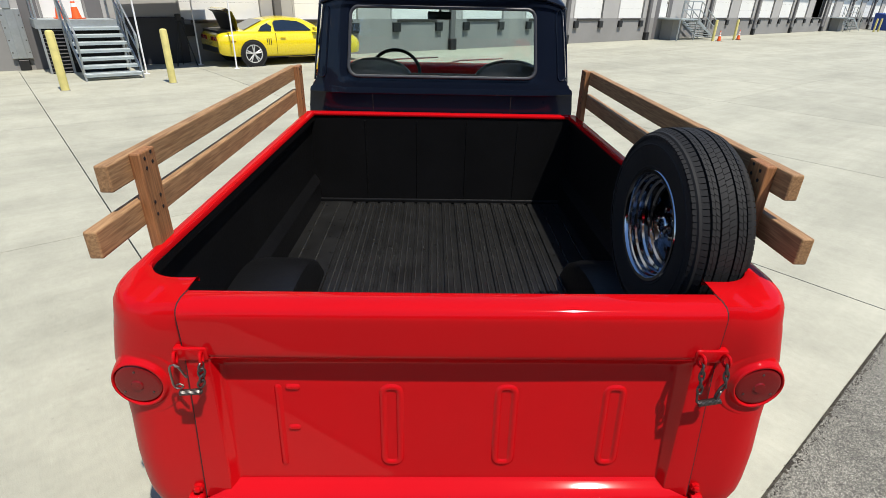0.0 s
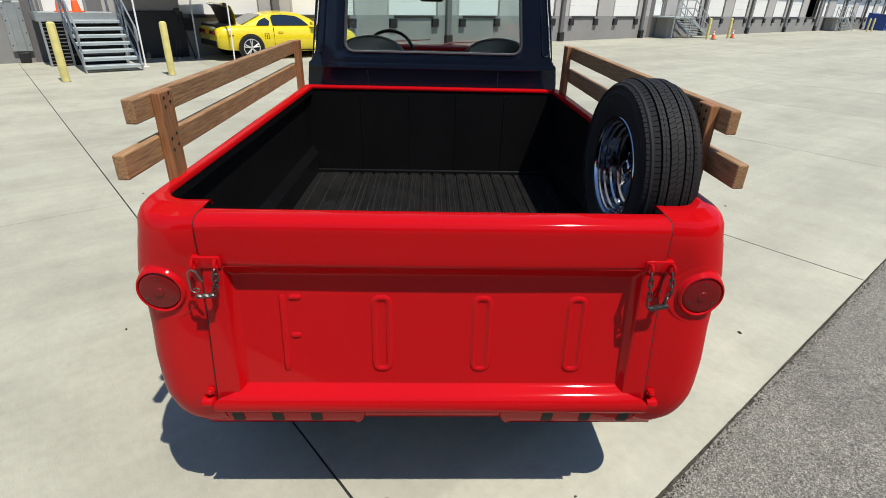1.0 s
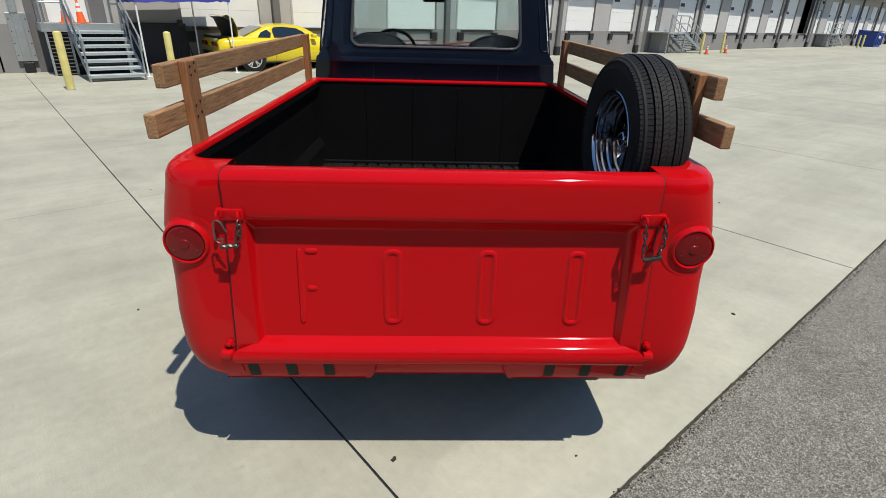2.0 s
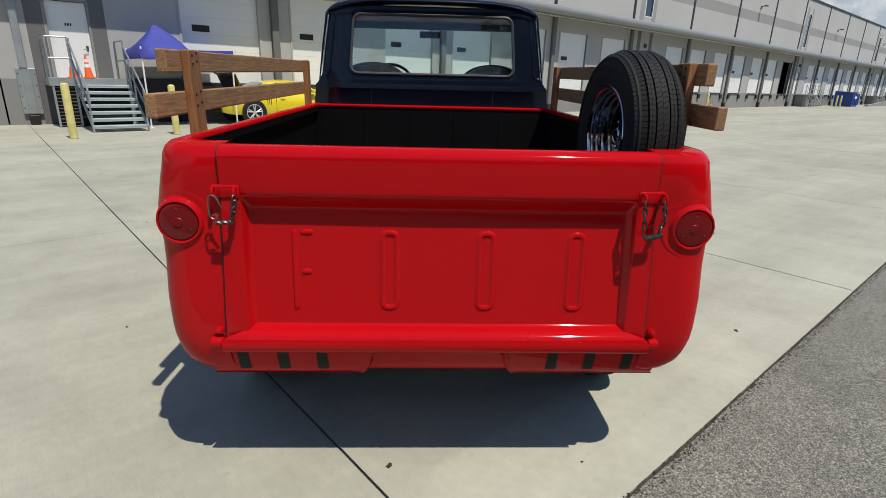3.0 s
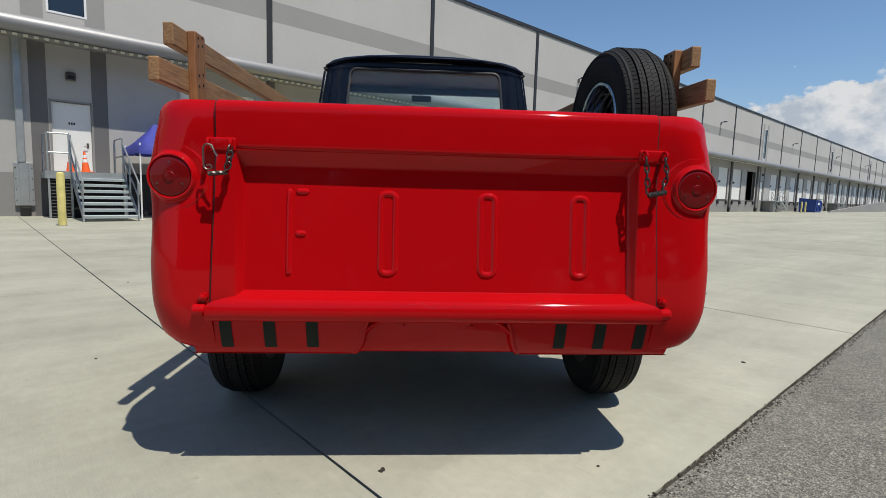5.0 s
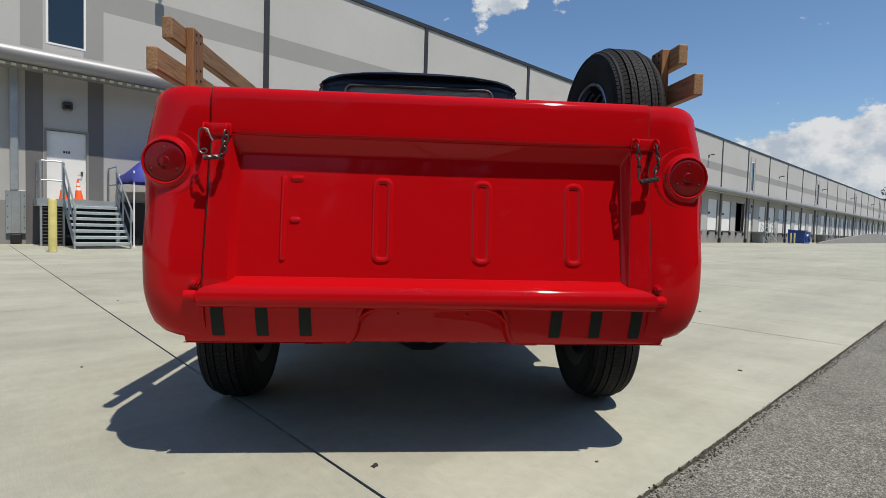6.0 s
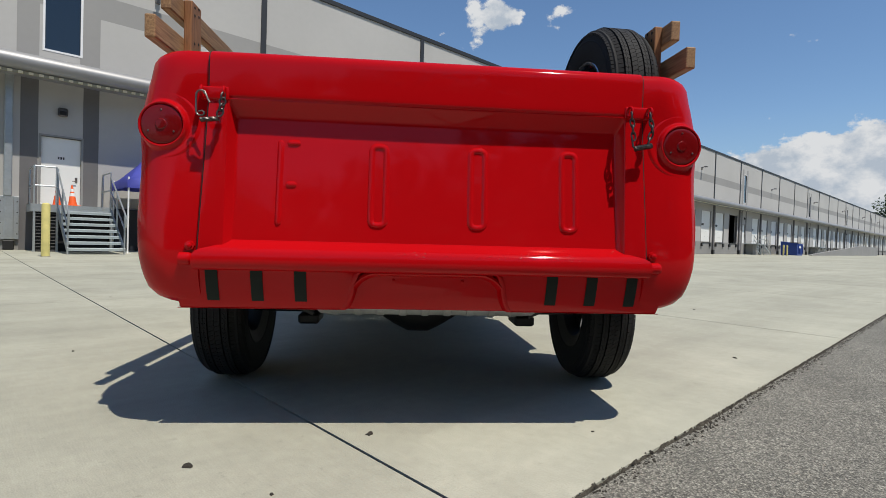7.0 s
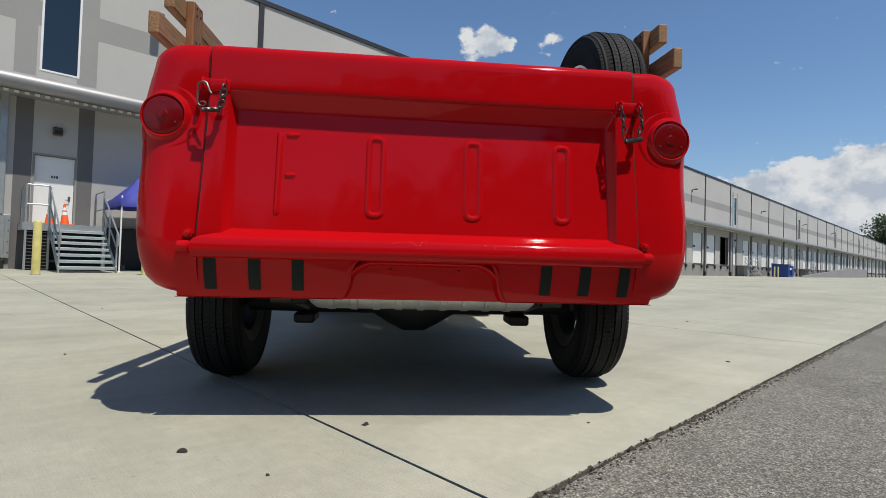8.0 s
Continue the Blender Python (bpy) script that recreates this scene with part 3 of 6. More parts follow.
rec = [gate_ring(lip_y, 0.677, 1.132, 0.60), gate_ring(lambda z: lip_y(z) + 0.002, 0.675, 1.129, 0.604), gate_ring(lambda z: lip_y(z) + 0.005, 0.673, 1.126, 0.607), gate_ring(lambda z: panel_y(z) - 0.004, 0.660, 1.087, 0.622), gate_ring(lambda z: panel_y(z) - 0.001, 0.657, 1.083, 0.626), gate_ring(panel_y, 0.654, 1.079, 0.63), gate_ring(panel_y, 0.646, 1.071, 0.638), gate_ring(panel_y, 0.636, 1.061, 0.648)]
vs = loft(gate, rec, close_ring=True)
gate.faces.new(vs[-1])
# stiles beside the recess
for s in (-1, 1):
    zs = list(np.linspace(0.585, 1.141, 14))
    loft(gate, [[(s * gate_x(z), lip_y(z), z) for z in zs], [(s * 0.690, lip_y(z) - 0.0015, z) for z in zs], [(s * 0.676, lip_y(z), z) for z in zs]])
    loft(gate, [[(s * gate_x(z), lip_y(z), z) for z in zs], [(s * gate_x(z), lip_y(z) + 0.07, z) for z in zs]])
    loft(gate, [[(s * GATE_X, y, z) for y, z in GATE_PROF], [(s * GATE_X, 0.06, z) for y, z in GATE_PROF]])
loft(gate, [[(x, lip_y(1.141), 1.141) for x in np.linspace(-GATE_X, GATE_X, 9)], [(x, lip_y(1.130), 1.130) for x in np.linspace(-GATE_X, GATE_X, 9)]])
tailgate = part("tailgate", gate, RED, truck, "pressed red steel tailgate with recessed panel", smooth=True, angle=35)
for s in (-1, 1):
    bm = bmesh.new()
    zs = list(np.linspace(0.58, 1.14, 12)) + [z for y, z in GATE_PROF[2:12]][::-1]
    ys = [lip_y(z) + 0.004 for z in zs[:12]] + [y + 0.004 for y, z in GATE_PROF[2:12]][::-1]
    loft(bm, [[(s * (gate_x(z) - 0.0005), y, z) for y, z in zip(ys, zs)], [(s * (gate_x(z) + 0.005), y, z) for y, z in zip(ys, zs)]])
    part("shut_line", bm, GAP, tailgate)
ledge = bmesh.new()
LEDGE = [(-0.025, 0.672), (-0.029, 0.667), (-0.038, 0.661), (-0.054, 0.653), (-0.068, 0.645), (-0.0765, 0.638), (-0.082, 0.630), (-0.0855, 0.620), (-0.0875, 0.606), (-0.0865, 0.590), (-0.080, 0.577), (-0.066, 0.570), (-0.05, 0.569), (0.03, 0.570)]
LEDGE_X = [0.655, 0.657, 0.664, 0.684, 0.715, 0.742, 0.756, 0.762, 0.765, 0.765, 0.763, 0.76, 0.76, 0.76]
loft(ledge, [[(f * hx, y, z) for f in np.linspace(-1, 1, 20)] for hx, (y, z) in zip(LEDGE_X, LEDGE)])
for s in (-1, 1):
    ledge.faces.new([ledge.verts.new((s * hx, y, z)) for hx, (y, z) in zip(LEDGE_X[5:], LEDGE[5:])])
part("lower_ledge", ledge, RED, tailgate, "rounded red ledge with chipped paint", smooth=True, angle=50)
rdc = random.Random(21)
for k in range(44):
    x = rdc.choice((rdc.gauss(0.46, 0.06), rdc.gauss(-0.05, 0.05), rdc.gauss(0.30, 0.10)))
    f = rdc.random()
    y, z = -0.068 - 0.0155 * f, 0.6445 - 0.010 * f - 0.012 * f * f
    r = rdc.uniform(0.0008, 0.0023)
    bm = bmesh.new()
    pts = [(x + r * rdc.uniform(0.6, 1.5) * math.cos(a), y - 0.0030 - 0.5 * r * math.sin(a), z + 0.0022 + 0.6 * r * math.sin(a)) for a in (0, 1.2, 2.3, 3.4, 4.4, 5.4)]
    bm.faces.new([bm.verts.new(p) for p in pts])
    part("paint_chip", bm, CHIP, tailgate)
inner = bmesh.new()
box(inner, -0.735, 0.735, 0.055, 0.08, 0.62, 1.262, 0.004)
part("inner_skin", inner, BEDBLACK, tailgate)
# plain raised pressings across the panel


def rounded(points, r, closed=False):
    """Points of a line in the tailgate's plane with rounded corners: each (x, z, round?)."""
    out, n = [], len(points)
    for i, (x, z, soft) in enumerate(points):
        p = Vector((x, z))
        if (not closed and i in (0, n - 1)) or not soft:
            out.append(p)
            continue
        a, b_ = Vector(points[i - 1][:2]), Vector(points[(i + 1) % n][:2])
        da, db = (a - p).normalized(), (b_ - p).normalized()
        for k in range(7):
            t = k / 6
            out.append((p + da * r) * (1 - t) ** 2 + p * 2 * t * (1 - t) + (p + db * r) * t * t)
    fine = []
    for i in range(len(out) if closed else len(out) - 1):
        a, b_ = out[i], out[(i + 1) % len(out)]
        m = max(1, int((b_ - a).length / 0.02))
        fine += [a.lerp(b_, k / m) for k in range(m)]
    if not closed:
        fine.append(out[-1])
    return fine


def pressing(points, x0, r=0.02, closed=False, name="raised_bead"):
    """A raised, round-backed bead along a line on the tailgate panel."""
    pts = rounded(points, r, closed)
    n, w, h0 = len(pts), 0.0098, 0.0058
    bm = bmesh.new()
    rings = []
    order = range(n) if closed else range(-2, n + 2)
    for i in order:
        j = min(max(i, 0), n - 1)
        a = pts[(j - 1) % n] if closed or j > 0 else pts[j]
        b_ = pts[(j + 1) % n] if closed or j < n - 1 else pts[j]
        d = (b_ - a).normalized()
        perp = Vector((-d.y, d.x))
        p, ww, hh = pts[j].copy(), w, h0
        if not closed and i < 0:
            p, ww, hh = p - d * w * (0.55 if i == -1 else 0.98), w * (0.83 if i == -1 else 0.25), h0 * (0.8 if i == -1 else 0.1)
        if not closed and i > n - 1:
            p, ww, hh = p + d * w * (0.55 if i == n else 0.98), w * (0.83 if i == n else 0.25), h0 * (0.8 if i == n else 0.1)
        ring = []
        for k in range(11):
            t = -1 + k / 5
            q_ = p + perp * (ww * t * 1.25)
            lift = hh * 0.5 * (1 + math.cos(math.pi * min(1.0, abs(t) ** 1.6)))
            ring.append((x0 + q_.x, panel_y(q_.y) - lift + (0.001 if k in (0, 10) else 0.0), q_.y))
        rings.append(ring)
    if closed:
        rings.append(rings[0])
    loft(bm, rings)
    bmesh.ops.remove_doubles(bm, verts=bm.verts, dist=0.0002)
    return part(name, bm, RED, tailgate, smooth=True, angle=80)


ZT, ZB, ZM = 0.999, 0.728, 0.858
pressing([(0, ZT, 0), (0, ZB, 0)], -0.510)
pressing([(0.030, ZT, 0), (0.056, ZT, 0)], -0.510)
pressing([(0.030, ZM, 0), (0.048, ZM, 0)], -0.510)
for x in (-0.204, 0.138, 0.462):
    pressing([(0, ZT, 1), (0.050, ZT, 1), (0.050, ZB, 1), (0, ZB, 1)], x, 0.022, True)

# roll pan under the tailgate with plate recess and stripes
pan = bmesh.new()


def pan_y(z):
    return interp([(0.43, 0.026), (0.445, 0.010), (0.47, -0.004), (0.52, -0.020), (0.60, -0.036)], z)


PZ = [0.433, 0.442, 0.455, 0.475, 0.49, 0.50, 0.515, 0.53, 0.545, 0.56, 0.572, 0.585]


def notch(z):
    return interp([(0.433, 0.296), (0.45, 0.283), (0.475, 0.273), (0.50, 0.267), (0.53, 0.262), (0.56, 0.250), (0.585, 0.220)], z)


def sink(z):
    """Depth of the plate recess below the pan's face."""
    return interp([(0.433, 0.026), (0.442, 0.027), (0.452, 0.028), (0.50, 0.030), (0.55, 0.030), (0.585, 0.026)], z)


for s in (-1, 1):
    loft(pan, [[(s * (notch(z) + (0.835 - notch(z)) * k / 10), pan_y(z), z) for k in range(11)] for z in PZ])
    # raised bead round the recess, then its steep side
    loft(pan, [[(s * (notch(z) + d), pan_y(z) - h, z) for z in PZ] for d, h in ((0.006, 0.0), (0.001, 0.005), (-0.006, 0.007), (-0.012, 0.004))] + [[(s * (notch(z) - 0.020), pan_y(z) + sink(z), z) for z in PZ]])
ARCH = [(x, 0.566 - 0.05 * max(0.0, (abs(x) - 0.17) / 0.09) ** 2.4) for x in np.linspace(-0.262, 0.262, 33)]
loft(pan, [[(x, pan_y(z) - h, z + d) for x, z in ARCH] for d, h in ((0.010, 0.0), (0.006, 0.005), (0.0, 0.007), (-0.005, 0.004))] + [[(x * 0.96, pan_y(z) + 0.030, z - 0.012) for x, z in ARCH]])
loft(pan, [[(s_ * 0.27, pan_y(z), z) for s_, z in ((-1, 0.585), (1, 0.585))], [(-0.27, pan_y(0.572), 0.572), (0.27, pan_y(0.572), 0.572)]])
loft(pan, [[(x, pan_y(z) + sink(z), z) for x in np.linspace(-0.28, 0.28, 9)] for z in PZ])
# rolled flange along the lower edge
for s in (-1, 1):
    loft(pan, [[(s * x, y, z) for x in np.linspace(0.285, 0.845, 8)] for y, z in ((0.024, 0.4345), (0.019, 0.4335), (0.020, 0.432), (0.030, 0.431), (0.08, 0.432))])
loft(pan, [[(x, y, z) for x in np.linspace(-0.275, 0.275, 5)] for y, z in ((0.049, 0.4345), (0.048, 0.432), (0.08, 0.432))])
part("roll_pan", pan, RED, truck, "red roll pan with a licence plate recess", smooth=True, angle=45)
for s in (-1, 1):
    for x in (0.72, 0.575, 0.432):
        bm = bmesh.new()
        zz = [0.462, 0.475, 0.50, 0.53, 0.56, 0.578]
        loft(bm, [[(s * x - 0.020, pan_y(z) - 0.003, z), (s * x + 0.020, pan_y(z) - 0.003, z)] for z in zz])
        part("pan_stripe", bm, DECAL, truck, "narrow dark green-black vertical stripe", smooth=True)
    bm = bmesh.new()
    box(bm, s * 0.80 - 0.045, s * 0.80 + 0.045, 0.030, 0.13, 0.434, 0.446, 0.003)
    part("pan_bracket", bm, RED, truck)

for x in (-0.12, 0.12):
    bm = bmesh.new()
    lathe(bm, [(0.0, 0.006), (-0.004, 0.006), (-0.006, 0.003), (-0.0062, 0.0004)], 8, "y", (x, pan_y(0.54) + sink(0.54), 0.54))
    part("plate_bolt", bm, RED, truck, smooth=True)
# hinges, latch plates, spring pins and chains
for s in (-1, 1):
    bm = bmesh.new()
    lathe(bm, [(-0.022, 0.014), (-0.020, 0.020), (0.008, 0.021), (0.016, 0.017), (0.021, 0.008), (0.022, 0.001)], 18, "x", (s * 0.790, -0.054, 0.604))
    hinge = part("hinge", bm, RED, truck, "painted red tailgate hinge knuckle", smooth=True, angle=40)
    bm = bmesh.new()
    lathe(bm, [(-0.040, 0.016), (-0.053, 0.016), (-0.054, 0.011), (-0.061, 0.010), (-0.064, 0.006), (-0.0645, 0.0005)], 8, "y", (s * 0.782, 0.0, 0.646))
    part("hinge_bolt", bm, RED, hinge, smooth=True, angle=40)
    bm = bmesh.new()
    box(bm, s * 0.718 - 0.046, s * 0.718 + 0.046, lip_y(1.13) - 0.007, lip_y(1.13) + 0.02, 1.124, 1.168, 0.006, 3)
    latch = part("latch_plate", bm, RED, truck, "red latch bracket", smooth=True, angle=40)
    for dx in (-0.035, 0.035):
        bm = bmesh.new()
        ring = [(s * 0.718 + dx + 0.003 * math.cos(a), -0.040 - 0.013 * math.cos(a), 1.145 + 0.017 * math.sin(a)) for a in np.linspace(0, 2 * math.pi, 15)[:-1]]
        tube(bm, ring, 0.005, 8, closed=True)
        part("staple", bm, RED, latch, smooth=True)


def chain_link(c, d, face, size=0.017, r=0.0032):
    d, face = Vector(d).normalized(), Vector(face).normalized()
    bm = bmesh.new()
    pts = []
    for k in range(18):
        a = 2 * math.pi * k / 18
        pts.append(Vector(c) + d * (size * math.cos(a)) + face * (size * 0.52 * math.sin(a)))
    tube(bm, pts, r, 7, closed=True)
    return bm


def fastener(s):
    y0 = -0.055
    holder = thing("latch_chain", "tarnished steel chain and spring holding the tailgate shut", "chain", TRUCK, group="tailgate latch chains")
    run = [Vector((0.750, y0, 1.105)), Vector((0.757, y0 - 0.004, 1.055)), Vector((0.742, y0 - 0.006, 1.005))] if s > 0 else [Vector((-0.680, y0, 1.105)), Vector((-0.682, y0 - 0.004, 1.06)), Vector((-0.690, y0 - 0.006, 1.02))]
    dist, total = 0.0, (run[1] - run[0]).length + (run[2] - run[1]).length
    i = 0
    while dist < total:
        l0 = (run[1] - run[0]).length
        p = run[0].lerp(run[1], dist / l0) if dist < l0 else run[1].lerp(run[2], (dist - l0) / (total - l0))
        d = (run[1] - run[0]) if dist < l0 else (run[2] - run[1])
        part("chain_link", chain_link(p, d, (1, 0.3, 0) if i % 2 else (0.35, 1, 0)), DARKSTEEL, holder, smooth=True)
        dist += 0.024
        i += 1
    if s > 0:
        run2 = [Vector((0.683, y0, 1.105)), Vector((0.690, y0 - 0.004, 1.03))]
        for j in range(4):
            part("chain_link", chain_link(run2[0].lerp(run2[1], j / 3), run2[1] - run2[0], (1, 0.3, 0) if j % 2 else (0.35, 1, 0)), DARKSTEEL, holder, smooth=True)
    # spring
    bm = bmesh.new()
    a = Vector((0.692, y0 - 0.012, 0.982)) if s > 0 else Vector((-0.745, y0 - 0.012, 1.000))
    b = Vector((0.752, y0 - 0.012, 0.996)) if s > 0 else Vector((-0.690, y0 - 0.012, 1.006))
    ax = (b - a).normalized()
    side = ax.orthogonal().normalized()
    other = ax.cross(side)
    pts = [a.lerp(b, k / 140) + (math.cos(k * 0.8) * side + math.sin(k * 0.8) * other) * 0.0085 for k in range(141)]
    tube(bm, pts, 0.0022, 5)
    lathe(bm, [(0, 0.0075), (1, 0.0075)], 10, "x")
    for v in bm.verts[-20:]:
        t = v.co.x
        v.co = a.lerp(b, t) + side * v.co.y + other * v.co.z
    part("coil_spring", bm, DARKSTEEL, holder, "small closed coil spring", smooth=True)
    if s < 0:
        bm = bmesh.new()
        pin = [(-0.733, 1.108), (-0.738, 1.118), (-0.746, 1.123), (-0.754, 1.120), (-0.759, 1.110), (-0.760, 1.095), (-0.760, 1.035), (-0.757, 1.024), (-0.750, 1.018), (-0.741, 1.018), (-0.735, 1.024), (-0.735, 1.033), (-0.742, 1.038), (-0.752, 1.034)]
        tube(bm, [(x, y0 - 0.010, z) for x, z in pin], 0.0032, 8)
        pin = [(-0.742, 1.122), (-0.732, 1.118), (-0.722, 1.085), (-0.716, 1.072)]
        tube(bm, [(x, y0 - 0.014, z) for x, z in pin], 0.0032, 8)
        part("spring_hook", bm, STEEL, holder, "bright bent wire hook", smooth=True)
    else:
        bm = bmesh.new()
        tube(bm, [(0.683, y0 - 0.006, 1.03), (0.686, y0 - 0.012, 0.99), (0.694, y0 - 0.012, 0.982)], 0.0035, 7)
        part("spring_hook", bm, DARKSTEEL, holder, smooth=True)


for s in (-1, 1):
    fastener(s)
for ob in [o for o in bpy.data.objects if o.parent and o.parent.name.startswith("latch_chain")]:
    left = sum(v.co.x for v in ob.data.vertices) < 0
    for v in ob.data.vertices:
        v.co.z = 1.144 + (v.co.z - 1.124) * 0.76 if left else 1.146 + (v.co.z - 1.124) * 0.92

# bed: floor, liner walls, wheel houses
FLOOR_Z = 0.65
bed = bmesh.new()
q = inner_path()
for s in (-1, 1):
    rings = []
    for dz, dx in ((1.273, 0.002), (1.235, 0.004), (1.225, 0.03), (1.0, 0.035), (0.86, 0.035), (0.80, 0.0), (0.75, 0.005), (FLOOR_Z, 0.005)):
        rings.append([(s * (x + dx if y > 0.29 else x), y - (dx if y < 0.29 else 0), dz) for x, y in q[:-3]])
    loft(bed, rings)
box(bed, -0.95, 0.95, BED_END - 0.004, BED_END + 0.015, FLOOR_Z - 0.1, 1.262)
bed_liner = part("bed_liner", bed, BEDBLACK, truck, "black painted bed walls", smooth=True, angle=30)
fl = bmesh.new()
box(fl, -0.915, 0.915, 0.03, BED_END, FLOOR_Z - 0.03, FLOOR_Z - 0.006)
floor_part = part("bed_floor", fl, BEDFLOOR, truck, "scuffed ribbed black bed floor")
xs = list(np.linspace(-0.62, 0.62, 15))
for i in range(-1, 16):
    w = (xs[1] - xs[0])
    cx = -0.62 + w * i + w / 2 if 0 <= i < 14 else (-0.77 if i == -1 else 0.77)
    hw = w / 2 - 0.009 if 0 <= i < 14 else 0.14
    if i > 14:
        continue
    bm = bmesh.new()
    for y0, y1 in ((0.09, BED_END - 0.006),):
        box(bm, cx - hw, cx + hw, y0, y1, FLOOR_Z - 0.008, FLOOR_Z + 0.006, 0.004, 2)
    part("floor_rib", bm, BEDFLOOR, floor_part)
    for dx in (-0.45 * hw, 0.45 * hw) if 0 <= i < 14 else (-0.05, 0.05):
        bm = bmesh.new()
        loft(bm, [[(cx + dx + 0.0045 * math.cos(a), y, FLOOR_Z + 0.005 + dz + 0.008 * math.sin(a)) for a in np.linspace(0, math.pi, 9)] for y, dz in ((0.10, -0.012), (0.125, 0.0), (BED_END - 0.06, 0.0), (BED_END - 0.035, -0.012))])
        part("rib_crest", bm, BEDCREST, floor_part, smooth=True, angle=60)
fr = bmesh.new()
for x in (-0.52, -0.17, 0.17, 0.52):
    box(fr, x - 0.004, x + 0.004, BED_END - 0.008, BED_END, FLOOR_Z, 1.24, 0.002)
box(fr, -0.915, 0.915, BED_END - 0.02, BED_END, FLOOR_Z, FLOOR_Z + 0.03, 0.008, 2)
part("front_seam", fr, BEDBLACK, bed_liner)
rail = bmesh.new()
box(rail, -0.90, 0.90, BED_END - 0.012, BED_END + 0.055, 1.266, 1.288, 0.008, 2)
part("front_rail", rail, RED, truck, "red top rail of the bed's front wall", smooth=True)
for s in (-1, 1):
    wh = bmesh.new()
    rings = []
    for k in range(17):
        a = math.pi * k / 16
        y, z = AXLE_Y + 0.50 * math.cos(a), FLOOR_Z - 0.10 + 0.34 * math.sin(a) ** 0.7
        rings.append([(s * 0.93, y, z), (s * 0.70, y, z), (s * 0.655, y, z - 0.012), (s * 0.64, y, z - 0.045), (s * 0.64, y, FLOOR_Z - 0.11)])
    loft(wh, rings)
    part("wheel_house", wh, BEDBLACK, truck, "rounded black wheel house", smooth=True, angle=50)


# wheels
def tyre_bm(R, rim, w, blocks=True):
    """A tyre about the x axis with shoulders, beads and a grooved tread."""
    bm = bmesh.new()
    h = w / 2
    prof = [(-h * 0.80, rim), (-h * 0.90, rim + 0.012), (-h * 0.93, rim + 0.018), (-h * 0.92, rim + 0.021), (-h * 0.97, rim + 0.045), (-h, rim + (R - rim) * 0.5), (-h * 1.0, R - 0.062), (-h * 1.012, R - 0.060), (-h * 1.012, R - 0.057), (-h * 0.99, R - 0.055), (-h * 0.97, R - 0.045), (-h * 0.90, R - 0.024), (-h * 0.84, R - 0.014)]
    prof += [(-h * 0.70, R - 0.013), (-h * 0.3, R - 0.0125), (-0.005, R - 0.012)]
    prof2 = [(-a, r) for a, r in reversed(prof)]
    prof = prof + prof2
    prof += [(h * 0.6, rim - 0.004), (-h * 0.6, rim - 0.004)]
    lathe(bm, prof, 72, "x", closed=True)
    return bm


def tread_bm(R, w, n=104):
    """Shoulder sipes and slanted block cuts standing a little proud of the grooves."""
    bm = bmesh.new()
    h = w / 2
    for k in range(n):
        a = 2 * math.pi * k / n
        for lo, hi, skew, wide in ((-0.975, -0.575, 0.04, 0.43), (0.575, 0.975, -0.04, 0.43), (-0.515, -0.415, 0.20, 0.45), (-0.403, -0.285, 0.20, 0.45), (0.285, 0.403, 0.20, 0.45), (0.415, 0.515, 0.20, 0.45), (-0.225, -0.006, -0.14, 0.45), (0.006, 0.225, -0.14, 0.45)):
            pts = []
            for x in (lo, hi):
                for e in (-wide, wide):
                    t = a + 2 * math.pi / n * e + skew * (x - lo)
                    rr = R - (0.026 if abs(x) > 0.95 else 0.003 if abs(x) > 0.55 else 0.0)
                    pts.append((x * h, t, rr))
            vs = []
            for dr in (-0.011, 0.0):
                for i in (0, 1, 3, 2):
                    x, t, rr = pts[i]
                    vs.append(bm.verts.new((x, (rr + dr) * math.cos(t), (rr + dr) * math.sin(t))))
            bm.faces.new(vs[4:])
            for i in range(4):
                bm.faces.new((vs[i], vs[(i + 1) % 4], vs[4 + (i + 1) % 4], vs[4 + i]))
    return bm


def rim_bm(rim, w, side):
    """Slotted steel wheel: stepped barrel, dish and hub; the open face looks along -x."""
    bm = bmesh.new()
    h = w / 2
    lathe(bm, [(-h * 0.86, rim + 0.012), (-h * 0.92, rim + 0.007), (-h * 0.91, rim - 0.004), (-h * 0.86, rim - 0.008), (-h * 0.74, rim - 0.009), (-h * 0.70, rim - 0.015), (-h * 0.55, rim - 0.016), (-h * 0.50, rim - 0.024), (-h * 0.32, rim - 0.026), (-h * 0.26, rim - 0.034), (-h * 0.05, rim - 0.036), (0.0, rim - 0.045), (h * 0.7, rim - 0.045), (h * 0.9, rim + 0.008)], 72, "x")
    return bm


def dish_bm(rim, w):
    """Centre disc with five round-ended openings between broad spokes."""
    bm = bmesh.new()
    h = w / 2
    n = 60
    radii = [0.030, 0.052, 0.072, 0.085, 0.105, 0.125, rim - 0.05, rim - 0.040]
    xx = [-h * 0.14, -h * 0.12, -h * 0.0, h * 0.10, h * 0.12, h * 0.10, h * 0.06, h * 0.12]
    vs = []
    for r, x in zip(radii, xx):
        vs.append([bm.verts.new((x - (0.012 * (0.5 + 0.5 * math.cos(5 * 2 * math.pi * k / n)) if 0.08 < r < 0.13 else 0), r * math.cos(2 * math.pi * k / n), r * math.sin(2 * math.pi * k / n))) for k in range(n)])
    for i in range(len(vs) - 1):
        for k in range(n):
            ph = (k % 12)
            if i in (3, 4, 5) and 4 <= ph <= 8:
                continue
            bm.faces.new((vs[i][k], vs[i][(k + 1) % n], vs[i + 1][(k + 1) % n], vs[i + 1][k]))
    return bm


